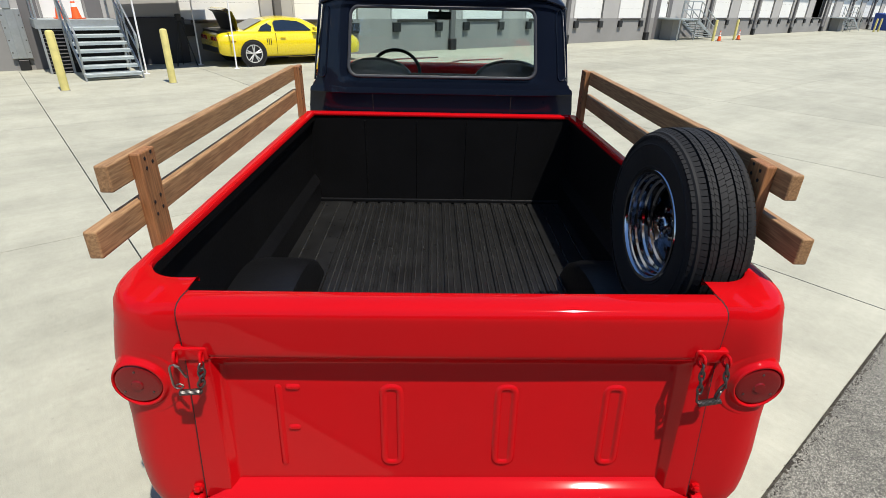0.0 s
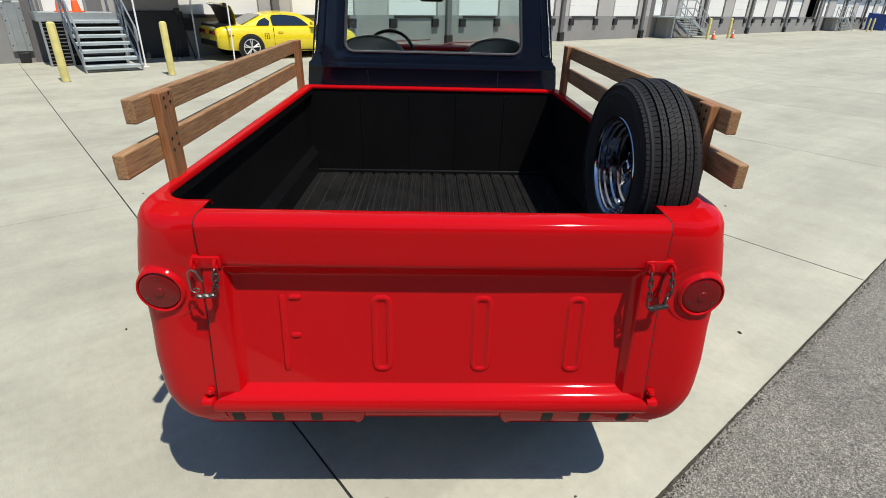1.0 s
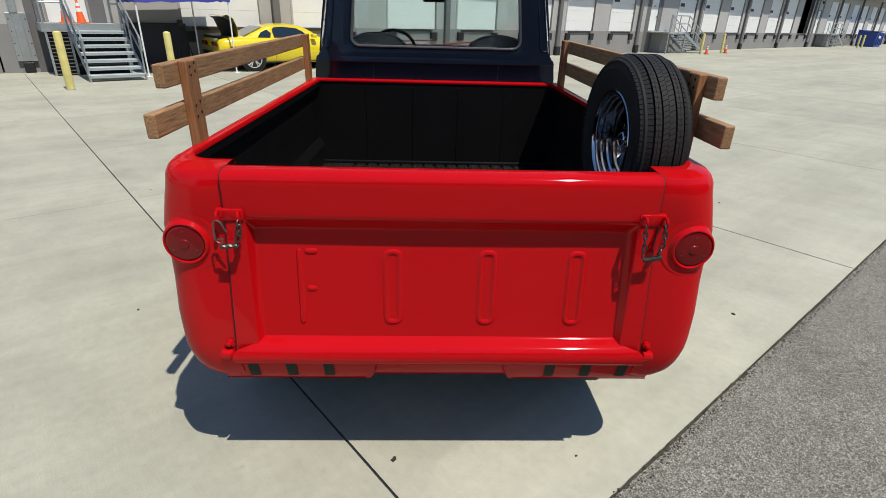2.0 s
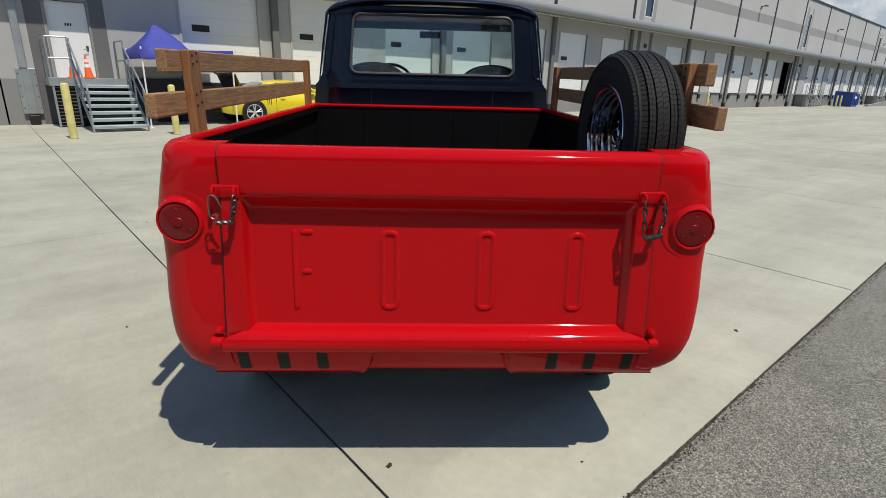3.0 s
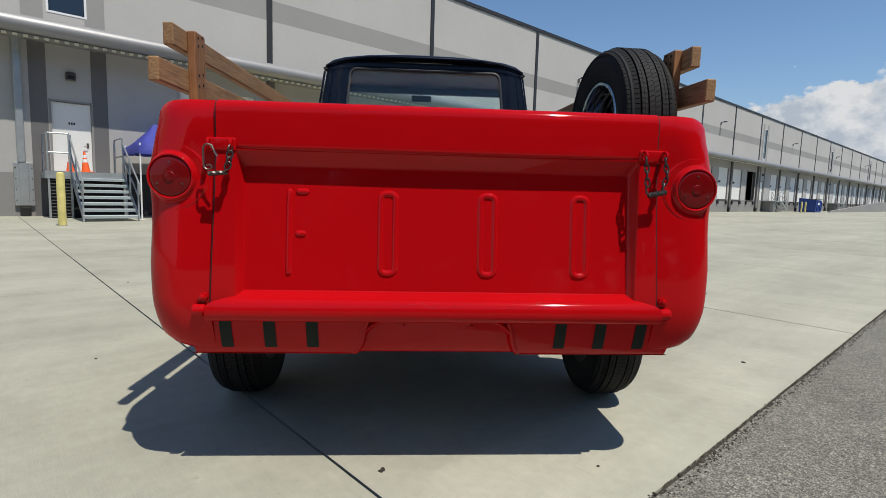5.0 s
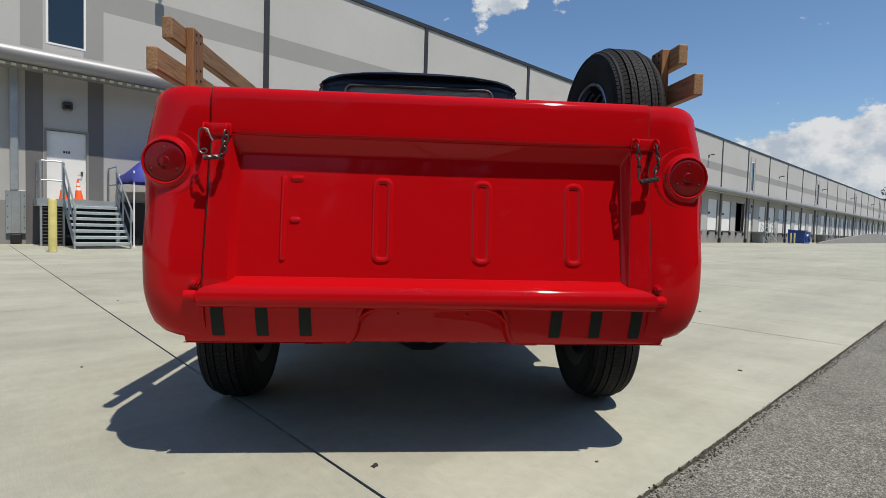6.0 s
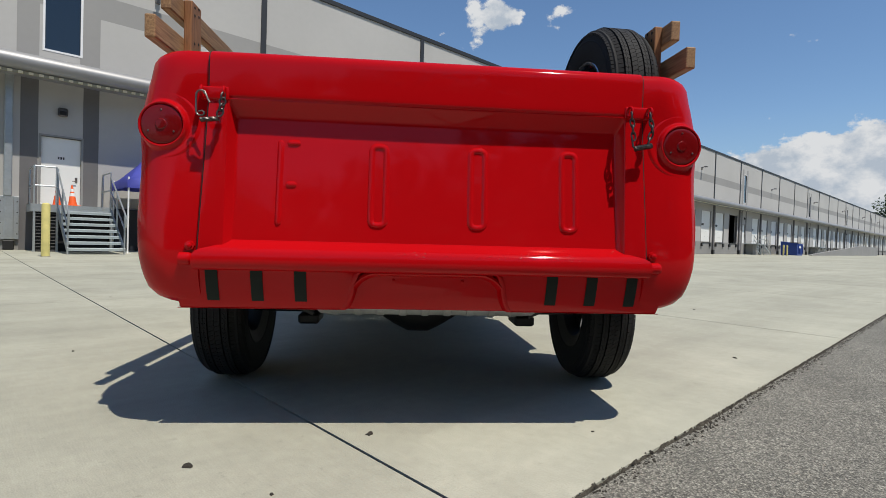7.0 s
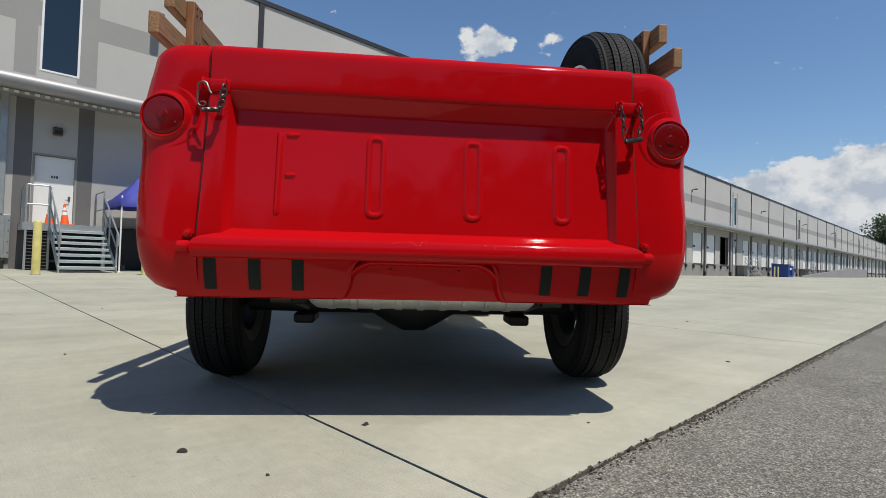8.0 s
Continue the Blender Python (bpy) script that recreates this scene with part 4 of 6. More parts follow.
def hub_bm(w):
    bm = bmesh.new()
    h = w / 2
    lathe(bm, [(-h * 0.12, 0.034), (-h * 0.34, 0.033), (-h * 0.38, 0.028), (-h * 0.36, 0.024), (-h * 0.10, 0.022), (-h * 0.10, 0.001)], 28, "x")
    for k in range(5):
        a = 2 * math.pi * k / 5
        lathe(bm, [(-h * 0.10, 0.010), (-h * 0.24, 0.010), (-h * 0.26, 0.006), (-h * 0.26, 0.0005)], 6, "x", (0, 0.055 * math.cos(a), 0.055 * math.sin(a)))
    return bm


def wheel_parts(parent, R=WHEEL_R, rim=0.20, w=0.215, metal=CHROME):
    tyre = part("tyre", tyre_bm(R, rim, w), RUBBER, parent, "black all-season tyre", smooth=True, angle=28)
    part("tread", tread_bm(R, w), RUBBER, tyre)
    rimp = part("rim", rim_bm(rim, w, -1), metal, parent, "stepped wheel rim", smooth=True, angle=40)
    part("disc", dish_bm(rim, w), DARKCHROME if metal is CHROME else metal, rimp, smooth=True, angle=40)
    part("hub_cap", hub_bm(w), metal, rimp, smooth=True, angle=40)


for s in (-1, 1):
    for y in (AXLE_Y, 3.92):
        wheel = new("wheel")
        wheel.empty_display_size = 0.1
        wheel.parent = truck
        ground_off = -(LEVEL @ Vector((s * 0.875, y, 0))).z
        wheel.matrix_basis = pose(s * 0.876, y, WHEEL_R + 0.003 + ground_off, 0, 0, 0 if s < 0 else 180)
        wheel_parts(wheel, metal=UNDER)

# spare wheel standing on the right wheel house
spare = thing("spare_wheel", "spare tyre on a chrome slotted wheel standing in the bed", "wheel", TRUCK @ pose(0.808, 0.545, 1.294, 0, 0, 2.5))
wheel_parts(spare, R=0.347, rim=0.195, w=0.205)

# underbody
ub = bmesh.new()
lathe(ub, [(-0.80, 0.045), (-0.20, 0.05), (-0.12, 0.10), (-0.05, 0.135), (0.05, 0.135), (0.12, 0.10), (0.20, 0.05), (0.80, 0.045)], 20, "x", (0, AXLE_Y, 0.345))
part("rear_axle", ub, UNDER, truck, smooth=True)
for s in (-1, 1):
    fr = bmesh.new()
    box(fr, s * 0.42 - 0.03, s * 0.42 + 0.03, 0.12, 4.6, 0.46, 0.60, 0.008)
    part("frame_rail", fr, UNDER, truck)
    sp = bmesh.new()
    pts = [(s * 0.53, 0.25, 0.44), (s * 0.53, 0.45, 0.38), (s * 0.53, AXLE_Y, 0.33), (s * 0.53, 1.4, 0.40), (s * 0.53, 1.6, 0.46)]
    for dz in (0, 0.018, 0.036):
        loft(sp, [[(p[0] - 0.03, p[1], p[2] + dz), (p[0] + 0.03, p[1], p[2] + dz), (p[0] + 0.03, p[1], p[2] + dz + 0.012), (p[0] - 0.03, p[1], p[2] + dz + 0.012)] for p in pts], close_ring=True, cap=True)
    tube(sp, [(s * 0.50, 0.26, 0.415), (s * 0.58, 0.26, 0.415)], 0.022, 10)
    box(sp, s * 0.53 - 0.05, s * 0.53 + 0.05, AXLE_Y - 0.08, AXLE_Y + 0.08, 0.25, 0.30, 0.01)
    part("leaf_spring", sp, UNDER, truck)
    tp = bmesh.new()
    box(tp, s * 0.50 - 0.05, s * 0.50 + 0.05, 0.30, 0.36, 0.385, 0.43, 0.01)
    tube(tp, [(s * 0.50, 0.33, 0.40), (s * 0.44, 0.33, 0.375)], 0.018, 8)
    part("spring_shackle", tp, UNDER, truck, smooth=True)
mf = bmesh.new()
prof = [(-0.46, 0.01), (-0.46, 0.055), (-0.43, 0.082), (-0.41, 0.085)]
for k in range(9):
    c = -0.36 + 0.09 * k
    prof += [(c - 0.028, 0.085), (c - 0.024, 0.090), (c + 0.0, 0.090), (c + 0.004, 0.085)]
prof += [(0.43, 0.082), (0.46, 0.055), (0.46, 0.01)]
lathe(mf, prof, 28, "x", (0.02, 0.33, 0.437))
for v in mf.verts:
    v.co.z = 0.437 + (v.co.z - 0.437) * 0.8
part("fuel_tank", mf, SILVER, truck, "silver ribbed steel tank under the bed", smooth=True, angle=40)
pl = bmesh.new()
box(pl, -0.86, 0.86, 0.10, 2.3, 0.60, 0.62)
part("floor_pan", pl, UNDER, truck)

# The running gear from here to the cab is added to block light underneath.
dv = bmesh.new()
tube(dv, [(0, AXLE_Y + 0.10, 0.36), (0, 3.0, 0.44)], 0.04, 12)
part("drive_shaft", dv, UNDER, truck, smooth=True)
gb = bmesh.new()
box(gb, -0.20, 0.20, 2.9, 3.6, 0.28, 0.66, 0.05, 2)
box(gb, -0.30, 0.30, 3.55, 4.5, 0.24, 0.75, 0.06, 2)
part("gearbox", gb, UNDER, truck, smooth=True)
for y in (0.62, 1.55, 2.25, 3.1):
    cm = bmesh.new()
    box(cm, -0.42, 0.42, y - 0.05, y + 0.05, 0.45, 0.58, 0.012)
    part("cross_member", cm, UNDER, truck)
ax = bmesh.new()
tube(ax, [(-0.80, 3.92, 0.36), (-0.45, 3.92, 0.27), (0.45, 3.92, 0.27), (0.80, 3.92, 0.36)], 0.05, 10)
part("front_axle", ax, UNDER, truck, smooth=True)
for s in (-1, 1):
    ex = bmesh.new()
    tube(ex, [(s * 0.27, 1.0, 0.50), (s * 0.27, 1.35, 0.42), (s * 0.25, 3.4, 0.38)], 0.03, 10)
    lathe(ex, [(-0.32, 0.03), (-0.30, 0.085), (0.30, 0.085), (0.32, 0.03)], 16, "y", (s * 0.27, 1.9, 0.41))
    part("exhaust_pipe", ex, UNDER, truck, smooth=True)

# cab
CAB_Y = 2.44


cabm = bmesh.new()
# rear wall with a window opening
WX_T, WX_B, WZ_T, WZ_B = 0.596, 0.620, 1.930, 1.517


def cab_rear_y(x, z):
    return CAB_Y + 0.10 * max(0.0, (abs(x) - 0.55) / 0.40) ** 2.2 + 0.16 * max(0.0, z - 1.42)


def window_ring(grow, r):
    pts = []
    for cx, cz, a0 in ((WX_T + grow - r, WZ_T + grow - r, 0), (-WX_T - grow + r, WZ_T + grow - r, 90), (-WX_B - grow + r, WZ_B - grow + r, 180), (WX_B + grow - r, WZ_B - grow + r, 270)):
        for k in range(7):
            a = radians(a0 + 15 * k)
            pts.append((cx + r * math.cos(a), cz + r * math.sin(a)))
    return pts


def outline_ring():
    """Outer border of the rear wall, point for point with the window ring."""
    pts = []
    upper = [(0.818, 1.68), (0.803, 1.79), (0.790, 1.88), (0.780, 1.935), (0.762, 1.968), (0.72, 1.987), (0.62, 1.997)]
    for sx, sz in ((1, 1), (-1, 1), (-1, -1), (1, -1)):
        for k in range(7):
            if (sx, sz) == (1, 1):
                p = upper[k]
            elif (sx, sz) == (-1, 1):
                p = (-upper[6 - k][0], upper[6 - k][1])
            elif (sx, sz) == (-1, -1):
                p = [(-0.834, 1.58), (-0.848, 1.50), (-0.872, 1.455), (-0.885, 1.44), (-0.80, 1.44), (-0.70, 1.44), (-0.60, 1.44)][k]
            else:
                p = [(0.60, 1.44), (0.70, 1.44), (0.80, 1.44), (0.885, 1.44), (0.872, 1.455), (0.848, 1.50), (0.834, 1.58)][k]
            pts.append(p)
    return pts


w_in, w_mid, w_out_ = window_ring(0.0, 0.055), window_ring(0.03, 0.07), outline_ring()
lerp_ring = [((a[0] + b[0]) / 2, (a[1] + b[1]) / 2) for a, b in zip(w_mid, w_out_)]
loft(cabm, [[(x, cab_rear_y(x, z) + 0.035, z) for x, z in w_in], [(x, cab_rear_y(x, z) + 0.004, z) for x, z in window_ring(0.012, 0.06)], [(x, cab_rear_y(x, z), z) for x, z in w_mid], [(x, cab_rear_y(x, z), z) for x, z in lerp_ring], [(x, cab_rear_y(x, z), z) for x, z in w_out_]], close_ring=True)
# lower rear wall with the belt crease
low = []
for z, dy, xm in ((1.44, 0.0, 0.885), (1.428, -0.001, 0.90), (1.405, -0.004, 0.905), (1.398, 0.0, 0.905), (1.30, 0.0, 0.918), (1.10, 0.0, 0.93), (0.80, 0.0, 0.93), (0.55, 0.03, 0.90)):
    low.append([(x, cab_rear_y(x, z) + dy, z) for x in np.linspace(-xm, xm, 29)])
loft(cabm, low)
cab = part("cab", cabm, NAVY, truck, "midnight blue steel cab", smooth=True, angle=35)
# cab sides below the windows, front to the firewall
for s in (-1, 1):
    bm = bmesh.new()
    rings = []
    # The lowest row is added to cut light coming in under the truck.
    for z, xm in ((1.455, 0.89), (1.44, 0.892), (1.42, 0.91), (1.30, 0.925), (1.10, 0.94), (0.80, 0.94), (0.55, 0.91), (0.42, 0.89)):
        rings.append([(s * (xm - 0.01 + 0.03 * math.sin(math.pi * k / 12)), cab_rear_y(xm, z) + (3.75 - 2.56) * k / 12, z) for k in range(13)])
    loft(bm, rings)
    part("cab_side", bm, NAVY, truck, smooth=True)
    # pillars: rear corner, windscreen post
    bm = pane_bm([(s * 0.850, cab_rear_y(0.85, 1.5) + 0.006, 1.475), (s * 0.898, 2.68, 1.475), (s * 0.838, 2.76, 1.94), (s * 0.784, cab_rear_y(0.784, 1.94) + 0.006, 1.94)], (-s * 0.004, 0.004, 0))
    g = part("corner_glass", bm, GLASS, cab)
    g.visible_shadow = False
    bm = bmesh.new()
    tube(bm, [(s * 0.900, 2.69, 1.45), (s * 0.872, 2.73, 1.70), (s * 0.838, 2.77, 1.955)], 0.010, 8)
    part("window_post", bm, NAVY, cab, smooth=True)
    bm = bmesh.new()
    tube(bm, [(s * 0.87, 3.72, 1.44), (s * 0.855, 3.62, 1.62), (s * 0.815, 3.42, 1.97)], 0.030, 10)
    part("windscreen_post", bm, NAVY, cab, smooth=True)
    bm = pane_bm([(s * 0.902, 2.70, 1.455), (s * 0.918, 2.85, 1.455), (s * 0.925, 3.15, 1.455), (s * 0.885, 3.68, 1.455), (s * 0.83, 3.42, 1.965), (s * 0.858, 3.10, 1.96), (s * 0.852, 2.90, 1.955), (s * 0.842, 2.77, 1.95)], (-s * 0.005, 0, 0))
    g = part("door_glass", bm, GLASS, cab)
    g.visible_shadow = False
    bm = bmesh.new()
    ringp = [(0.745, 1.925), (0.766, 1.935), (0.780, 1.90), (0.804, 1.75), (0.826, 1.60), (0.838, 1.52), (0.826, 1.50), (0.800, 1.50), (0.785, 1.52), (0.775, 1.60), (0.757, 1.75), (0.738, 1.90)]
    tube(bm, [(s * x, cab_rear_y(x, z) + 0.001, z) for x, z in ringp], 0.006, 6, closed=True)
    part("corner_seal", bm, NAVY, cab, smooth=True)
# roof
roof = bmesh.new()
half = [(0.0, 2.079), (0.22, 2.077), (0.46, 2.068), (0.66, 2.050), (0.755, 2.028), (0.802, 2.002), (0.828, 1.975), (0.836, 1.955), (0.838, 1.938)]
sec = [(-x, z) for x, z in half[:0:-1]] + half
rings = []
for y, drop, nar in ((2.60, 0.064, 0.93), (2.53, 0.064, 0.96), (2.500, 0.060, 0.972), (2.488, 0.052, 0.976), (2.492, 0.040, 0.976), (2.515, 0.026, 0.976), (2.57, 0.012, 0.98), (2.7, 0.002, 0.985), (3.0, 0.0, 0.99), (3.25, 0.006, 0.985), (3.40, 0.03, 0.975), (3.46, 0.065, 0.96)):
    rings.append([(x * nar, y + 0.07 * (abs(x) / 0.86) ** 3 * (1 if y < 2.8 else -1), max(z - drop, 1.938)) for x, z in sec])
loft(roof, rings)
part("cab_roof", roof, NAVY, truck, "rounded midnight blue roof with a drip edge", smooth=True, angle=50)
hl = bmesh.new()
box(hl, -0.78, 0.78, 2.62, 3.40, 1.950, 1.960)
box(hl, -0.78, 0.78, 3.36, 3.40, 1.895, 1.950)
part("headlining", hl, SEAT, cab)
bm = bmesh.new()
pts = [(x, cab_rear_y(x, z) - 0.003, z) for x, z in window_ring(0.004, 0.058)]
tube(bm, pts, 0.011, 8, closed=True)
part("window_seal", bm, GASKET, cab, "grey rubber window seal", smooth=True)
bm = pane_bm([(x, cab_rear_y(0, z) + 0.012, z) for x, z in window_ring(0.0, 0.055)], (0, 0.005, 0))
g = part("rear_window", bm, GLASS, cab, "clear rear window glass")
g.visible_shadow = False
bm = pane_bm([(-0.84, 3.70, 1.42), (0.84, 3.70, 1.42), (0.80, 3.42, 1.965), (-0.80, 3.42, 1.965)], (0, -0.006, 0))
g = part("windscreen", bm, GLASS, cab)
g.visible_shadow = False
# interior
bm = bmesh.new()
box(bm, -0.70, 0.70, 2.62, 2.78, 0.85, 1.50, 0.05, 3)
box(bm, -0.70, 0.70, 2.70, 3.10, 0.78, 1.02, 0.05, 3)
part("bench_seat", bm, SEAT, cab, "dark vinyl bench seat", smooth=True)
for x in (-0.47, 0.49):
    bm = bmesh.new()
    arc = [(x + 0.27 * math.cos(a), 1.40 + 0.20 * max(0.0, math.sin(a)) ** 0.75) for a in np.linspace(0, math.pi, 19)]
    loft(bm, [[(x + (px - x) * g, y, 1.40 + (pz - 1.40) * g) for px, pz in arc] for y, g in ((2.645, 0.86), (2.655, 0.95), (2.68, 1.0), (2.74, 1.0), (2.775, 0.93), (2.79, 0.80))], cap=True)
    part("seat_top", bm, SEAT, cab, smooth=True)
bm = bmesh.new()
box(bm, -0.82, 0.82, 3.42, 3.68, 1.10, 1.465, 0.05, 3)
part("dashboard", bm, RED, cab, "red painted dashboard", smooth=True)
bm = bmesh.new()
tube(bm, [(-0.37 + 0.20 * math.cos(a), 3.26 + 0.08 * math.sin(a), 1.42 + 0.17 * math.sin(a)) for a in np.linspace(0, 2 * math.pi, 33)[:-1]], 0.014, 8, closed=True)
tube(bm, [(-0.37, 3.26, 1.42), (-0.37, 3.50, 1.30)], 0.02, 8)
part("steering_wheel", bm, BLACK, cab, smooth=True)
bm = bmesh.new()
box(bm, -0.11, 0.08, 3.34, 3.365, 1.822, 1.880, 0.012, 3)
tube(bm, [(-0.01, 3.36, 1.86), (-0.01, 3.42, 1.95)], 0.008, 6)
part("rear_view_mirror", bm, BLACK, cab, smooth=True)
for x0, x1 in ((-0.52, -0.02), (0.06, 0.56)):
    bm = bmesh.new()
    tube(bm, [(x0, 3.722, 1.445), (x0 + 0.12, 3.712, 1.475), (x1, 3.70, 1.50)], 0.007, 6)
    part("wiper", bm, STEEL, cab, "thin steel windscreen wiper", smooth=True)
# upright seams beside the window, under the belt line
for x in (-0.47, 0.47):
    bm = box_bm(x - 0.002, x + 0.002, cab_rear_y(x, 1.35) - 0.0015, cab_rear_y(x, 1.35) + 0.004, 1.28, 1.398)
    part("panel_seam", bm, GAP, cab)
bm = bmesh.new()
tube(bm, [(x, 2.478 + 0.07 * (abs(x) / 0.86) ** 3, 2.079 - 0.056 - 0.10 * max(0.0, (abs(x) - 0.3) / 0.56) ** 2.6) for x in np.linspace(-0.79, 0.79, 25)], 0.006, 6)
part("drip_rail", bm, NAVY, cab, smooth=True)
# front body
bm = bmesh.new()
rings = []
for y, zt, xw in ((3.66, 1.33, 0.84), (4.0, 1.30, 0.83), (4.5, 1.22, 0.81), (4.75, 1.15, 0.79), (4.83, 1.06, 0.78)):
    rings.append([(xw * t, y, zt - 0.06 * t * t - (0.05 if abs(t) > 0.95 else 0)) for t in np.linspace(-1, 1, 15)])
loft(bm, rings)
part("hood", bm, RED, truck, "red hood", smooth=True)
for s in (-1, 1):
    bm = bmesh.new()
    rings = []
    for z, x in ((1.25, 0.78), (1.24, 0.88), (1.20, 0.95), (1.05, 0.975), (0.9, 0.98), (0.7, 0.97), (0.5, 0.94)):
        ring = []
        for k in range(25):
            y = 3.70 + 1.16 * k / 24
            d = abs(y - 3.92)
            b = 0.36 + math.sqrt(max(0, 0.44 ** 2 - d * d)) if d < 0.42 else 0.5
            b = max(b, 0.5)
            zz = b + (z - 0.5) * (1.25 - b) / 0.75
            ring.append((s * (x - 0.08 * max(0, (k - 20) / 4) ** 2), y, zz))
        rings.append(ring)
    loft(bm, rings)
    part("front_fender", bm, RED, truck, smooth=True)
bm = bmesh.new()
# Carried down to 0.40 to cut light under the truck from the front.
box(bm, -0.84, 0.84, 4.78, 4.86, 0.40, 1.06, 0.03, 2)
part("grille_panel", bm, RED, truck)
bm = bmesh.new()
box(bm, -0.95, 0.95, 4.90, 5.0, 0.48, 0.64, 0.03, 3)
part("front_bumper", bm, CHROME, truck)

# ---- wooden stake sides, bolted into the bed rails ----
for s in (-1, 1):
    st = thing("stake_rail", "weathered stained oak stake rail fixed along the bed rail", "rail", TRUCK, group="wooden stake rails")
    off = 0.0 if s < 0 else 0.005
    for z0, z1, y0 in ((1.510, 1.590, 0.235), (1.362, 1.444, 0.115)):
        bm = bmesh.new()
        box(bm, *sorted((s * 0.968, s * 1.006)), y0 + off, 2.32, z0, z1, 0.005, 2)
        for v in bm.verts:
            f = (v.co.y - 0.4) / 1.9
            v.co.x -= s * 0.03 * max(0, f) * 1.0
        part("plank", bm, WOOD, st)
    for y0, dx in ((0.345 if s < 0 else 0.305, 0.0), (2.255, 0.027)):
        bm = bmesh.new()
        x0, x1 = sorted((s * (0.934 - dx), s * (0.967 - dx)))
        box(bm, x0, x1, y0 + off, y0 + off + 0.095, 1.27, 1.592, 0.005, 2)
        post = part("post", bm, WOOD_POST, st)
        # Dark holes in the post, imitated by flush black discs.
        for z in (1.565, 1.535, 1.425, 1.385):
            for dy in (0.025, 0.065):
                bm = bmesh.new()
                xx = s * (0.9335 - dx)
                lathe(bm, [(0, 0.006), (-s * 0.001, 0.0055), (-s * 0.001, 0.0004)], 10, "x", (xx, y0 + off + dy, z + dy * 0.25))
                part("bolt", bm, GAP, post)

# ---- the warehouse ----
PITCH = 7.75
JOINTS = [-0.65 + PITCH * k for k in range(-4, 37)]
U0, U1 = JOINTS[0], JOINTS[-1]
ROOF_Z, DOCK_Z, CAN_Z = 10.1, 1.22, 4.92
warehouse = thing("wall_north", "long grey tilt-up concrete warehouse wall with dock doors", "wall", PLAN, kind="structure")


def wall_panel(u0, u1, v0, v1, z0, z1, holes, material, name, label=""):
    """A wall slab with true openings: a grid of blocks round the holes (u0, u1, z0, z1)."""
    bm = bmesh.new()
    us = sorted({u0, u1, *[h[0] for h in holes], *[h[1] for h in holes]})
    for a, b in zip(us, us[1:]):
        cut = sorted([(h[2], h[3]) for h in holes if h[0] <= a + 1e-6 and h[1] >= b - 1e-6])
        z = z0
        for lo, hi in cut:
            if lo > z:
                box(bm, a, b, v0, v1, z, lo)
            z = max(z, hi)
        if z < z1:
            box(bm, a, b, v0, v1, z, z1)
    bmesh.ops.remove_doubles(bm, verts=bm.verts, dist=0.0005)
    return part(name, bm, material, warehouse, label)


def dock_door(u, opened=False):
    d = thing("dock_door", "open dark dock doorway with black bumpers" if opened else "white sectional dock door with black bumpers", "door", PLAN @ pose(u, WALL_V, 0), group="dock doors", kind="structure")
    if not opened:
        n = 6
        h = (4.2 - DOCK_Z) / n
        for k in range(n):
            part("door_panel", box_bm(-1.25, 1.25, 0.10, 0.15, DOCK_Z + k * h + 0.002, DOCK_Z + (k + 1) * h - 0.002, 0.002), WHITEDOOR, d)
        part("door_window", box_bm(-0.90, -0.36, 0.092, 0.10, DOCK_Z + 1.56, DOCK_Z + 1.76, 0.01), BLACK, d)
    else:
        part("dark_room", box_bm(-1.25, 1.25, 1.4, 1.45, 0.8, 4.3), INSIDE, d)
    part("door_frame", box_bm(-1.32, -1.25, -0.02, 0.2, DOCK_Z, 4.26), PILASTER if opened else LOWER, d)
    part("door_frame", box_bm(1.25, 1.32, -0.02, 0.2, DOCK_Z, 4.26), PILASTER if opened else LOWER, d)
    part("dock_leveller", box_bm(-1.0, 1.0, -0.06, 0.15, DOCK_Z - 0.10, DOCK_Z - 0.004, 0.01), DARKSTEEL, d)
    for s in (-1, 1):
        part("dock_bumper", box_bm(s * 1.08 - 0.17, s * 1.08 + 0.17, -0.13, 0.0, DOCK_Z - 0.46, DOCK_Z - 0.12, 0.015), BLACK, d, "black rubber dock bumper")
    return d


def man_door(u):
    d = thing("man_door", "white steel door with a pull handle beside the stair landing", "door", PLAN @ pose(u, WALL_V, 0), kind="structure")
    leaf = part("door_leaf", box_bm(-0.47, 0.47, 0.06, 0.11, 1.28, 3.28, 0.004), WHITEDOOR, d)
    for a, b, c, e in ((-0.53, -0.475, 1.27, 3.34), (0.475, 0.53, 1.27, 3.34), (-0.475, 0.475, 3.285, 3.34)):
        part("door_frame", box_bm(a, b, -0.015, 0.12, c, e, 0.003), BASE, d)
    bm = bmesh.new()
    box(bm, 0.34, 0.40, 0.045, 0.06, 2.02, 2.16, 0.004)
    tube(bm, [(0.37, 0.05, 2.05), (0.37, 0.0, 2.05), (0.26, 0.0, 2.05)], 0.011, 8)
    part("door_handle", bm, STEEL, leaf, "steel lever handle")
    for x in (-0.06, 0.0, 0.06):
        part("number_bar", box_bm(x - 0.02, x + 0.02, 0.056, 0.06, 2.66, 2.73), BLACK, leaf)
    return d


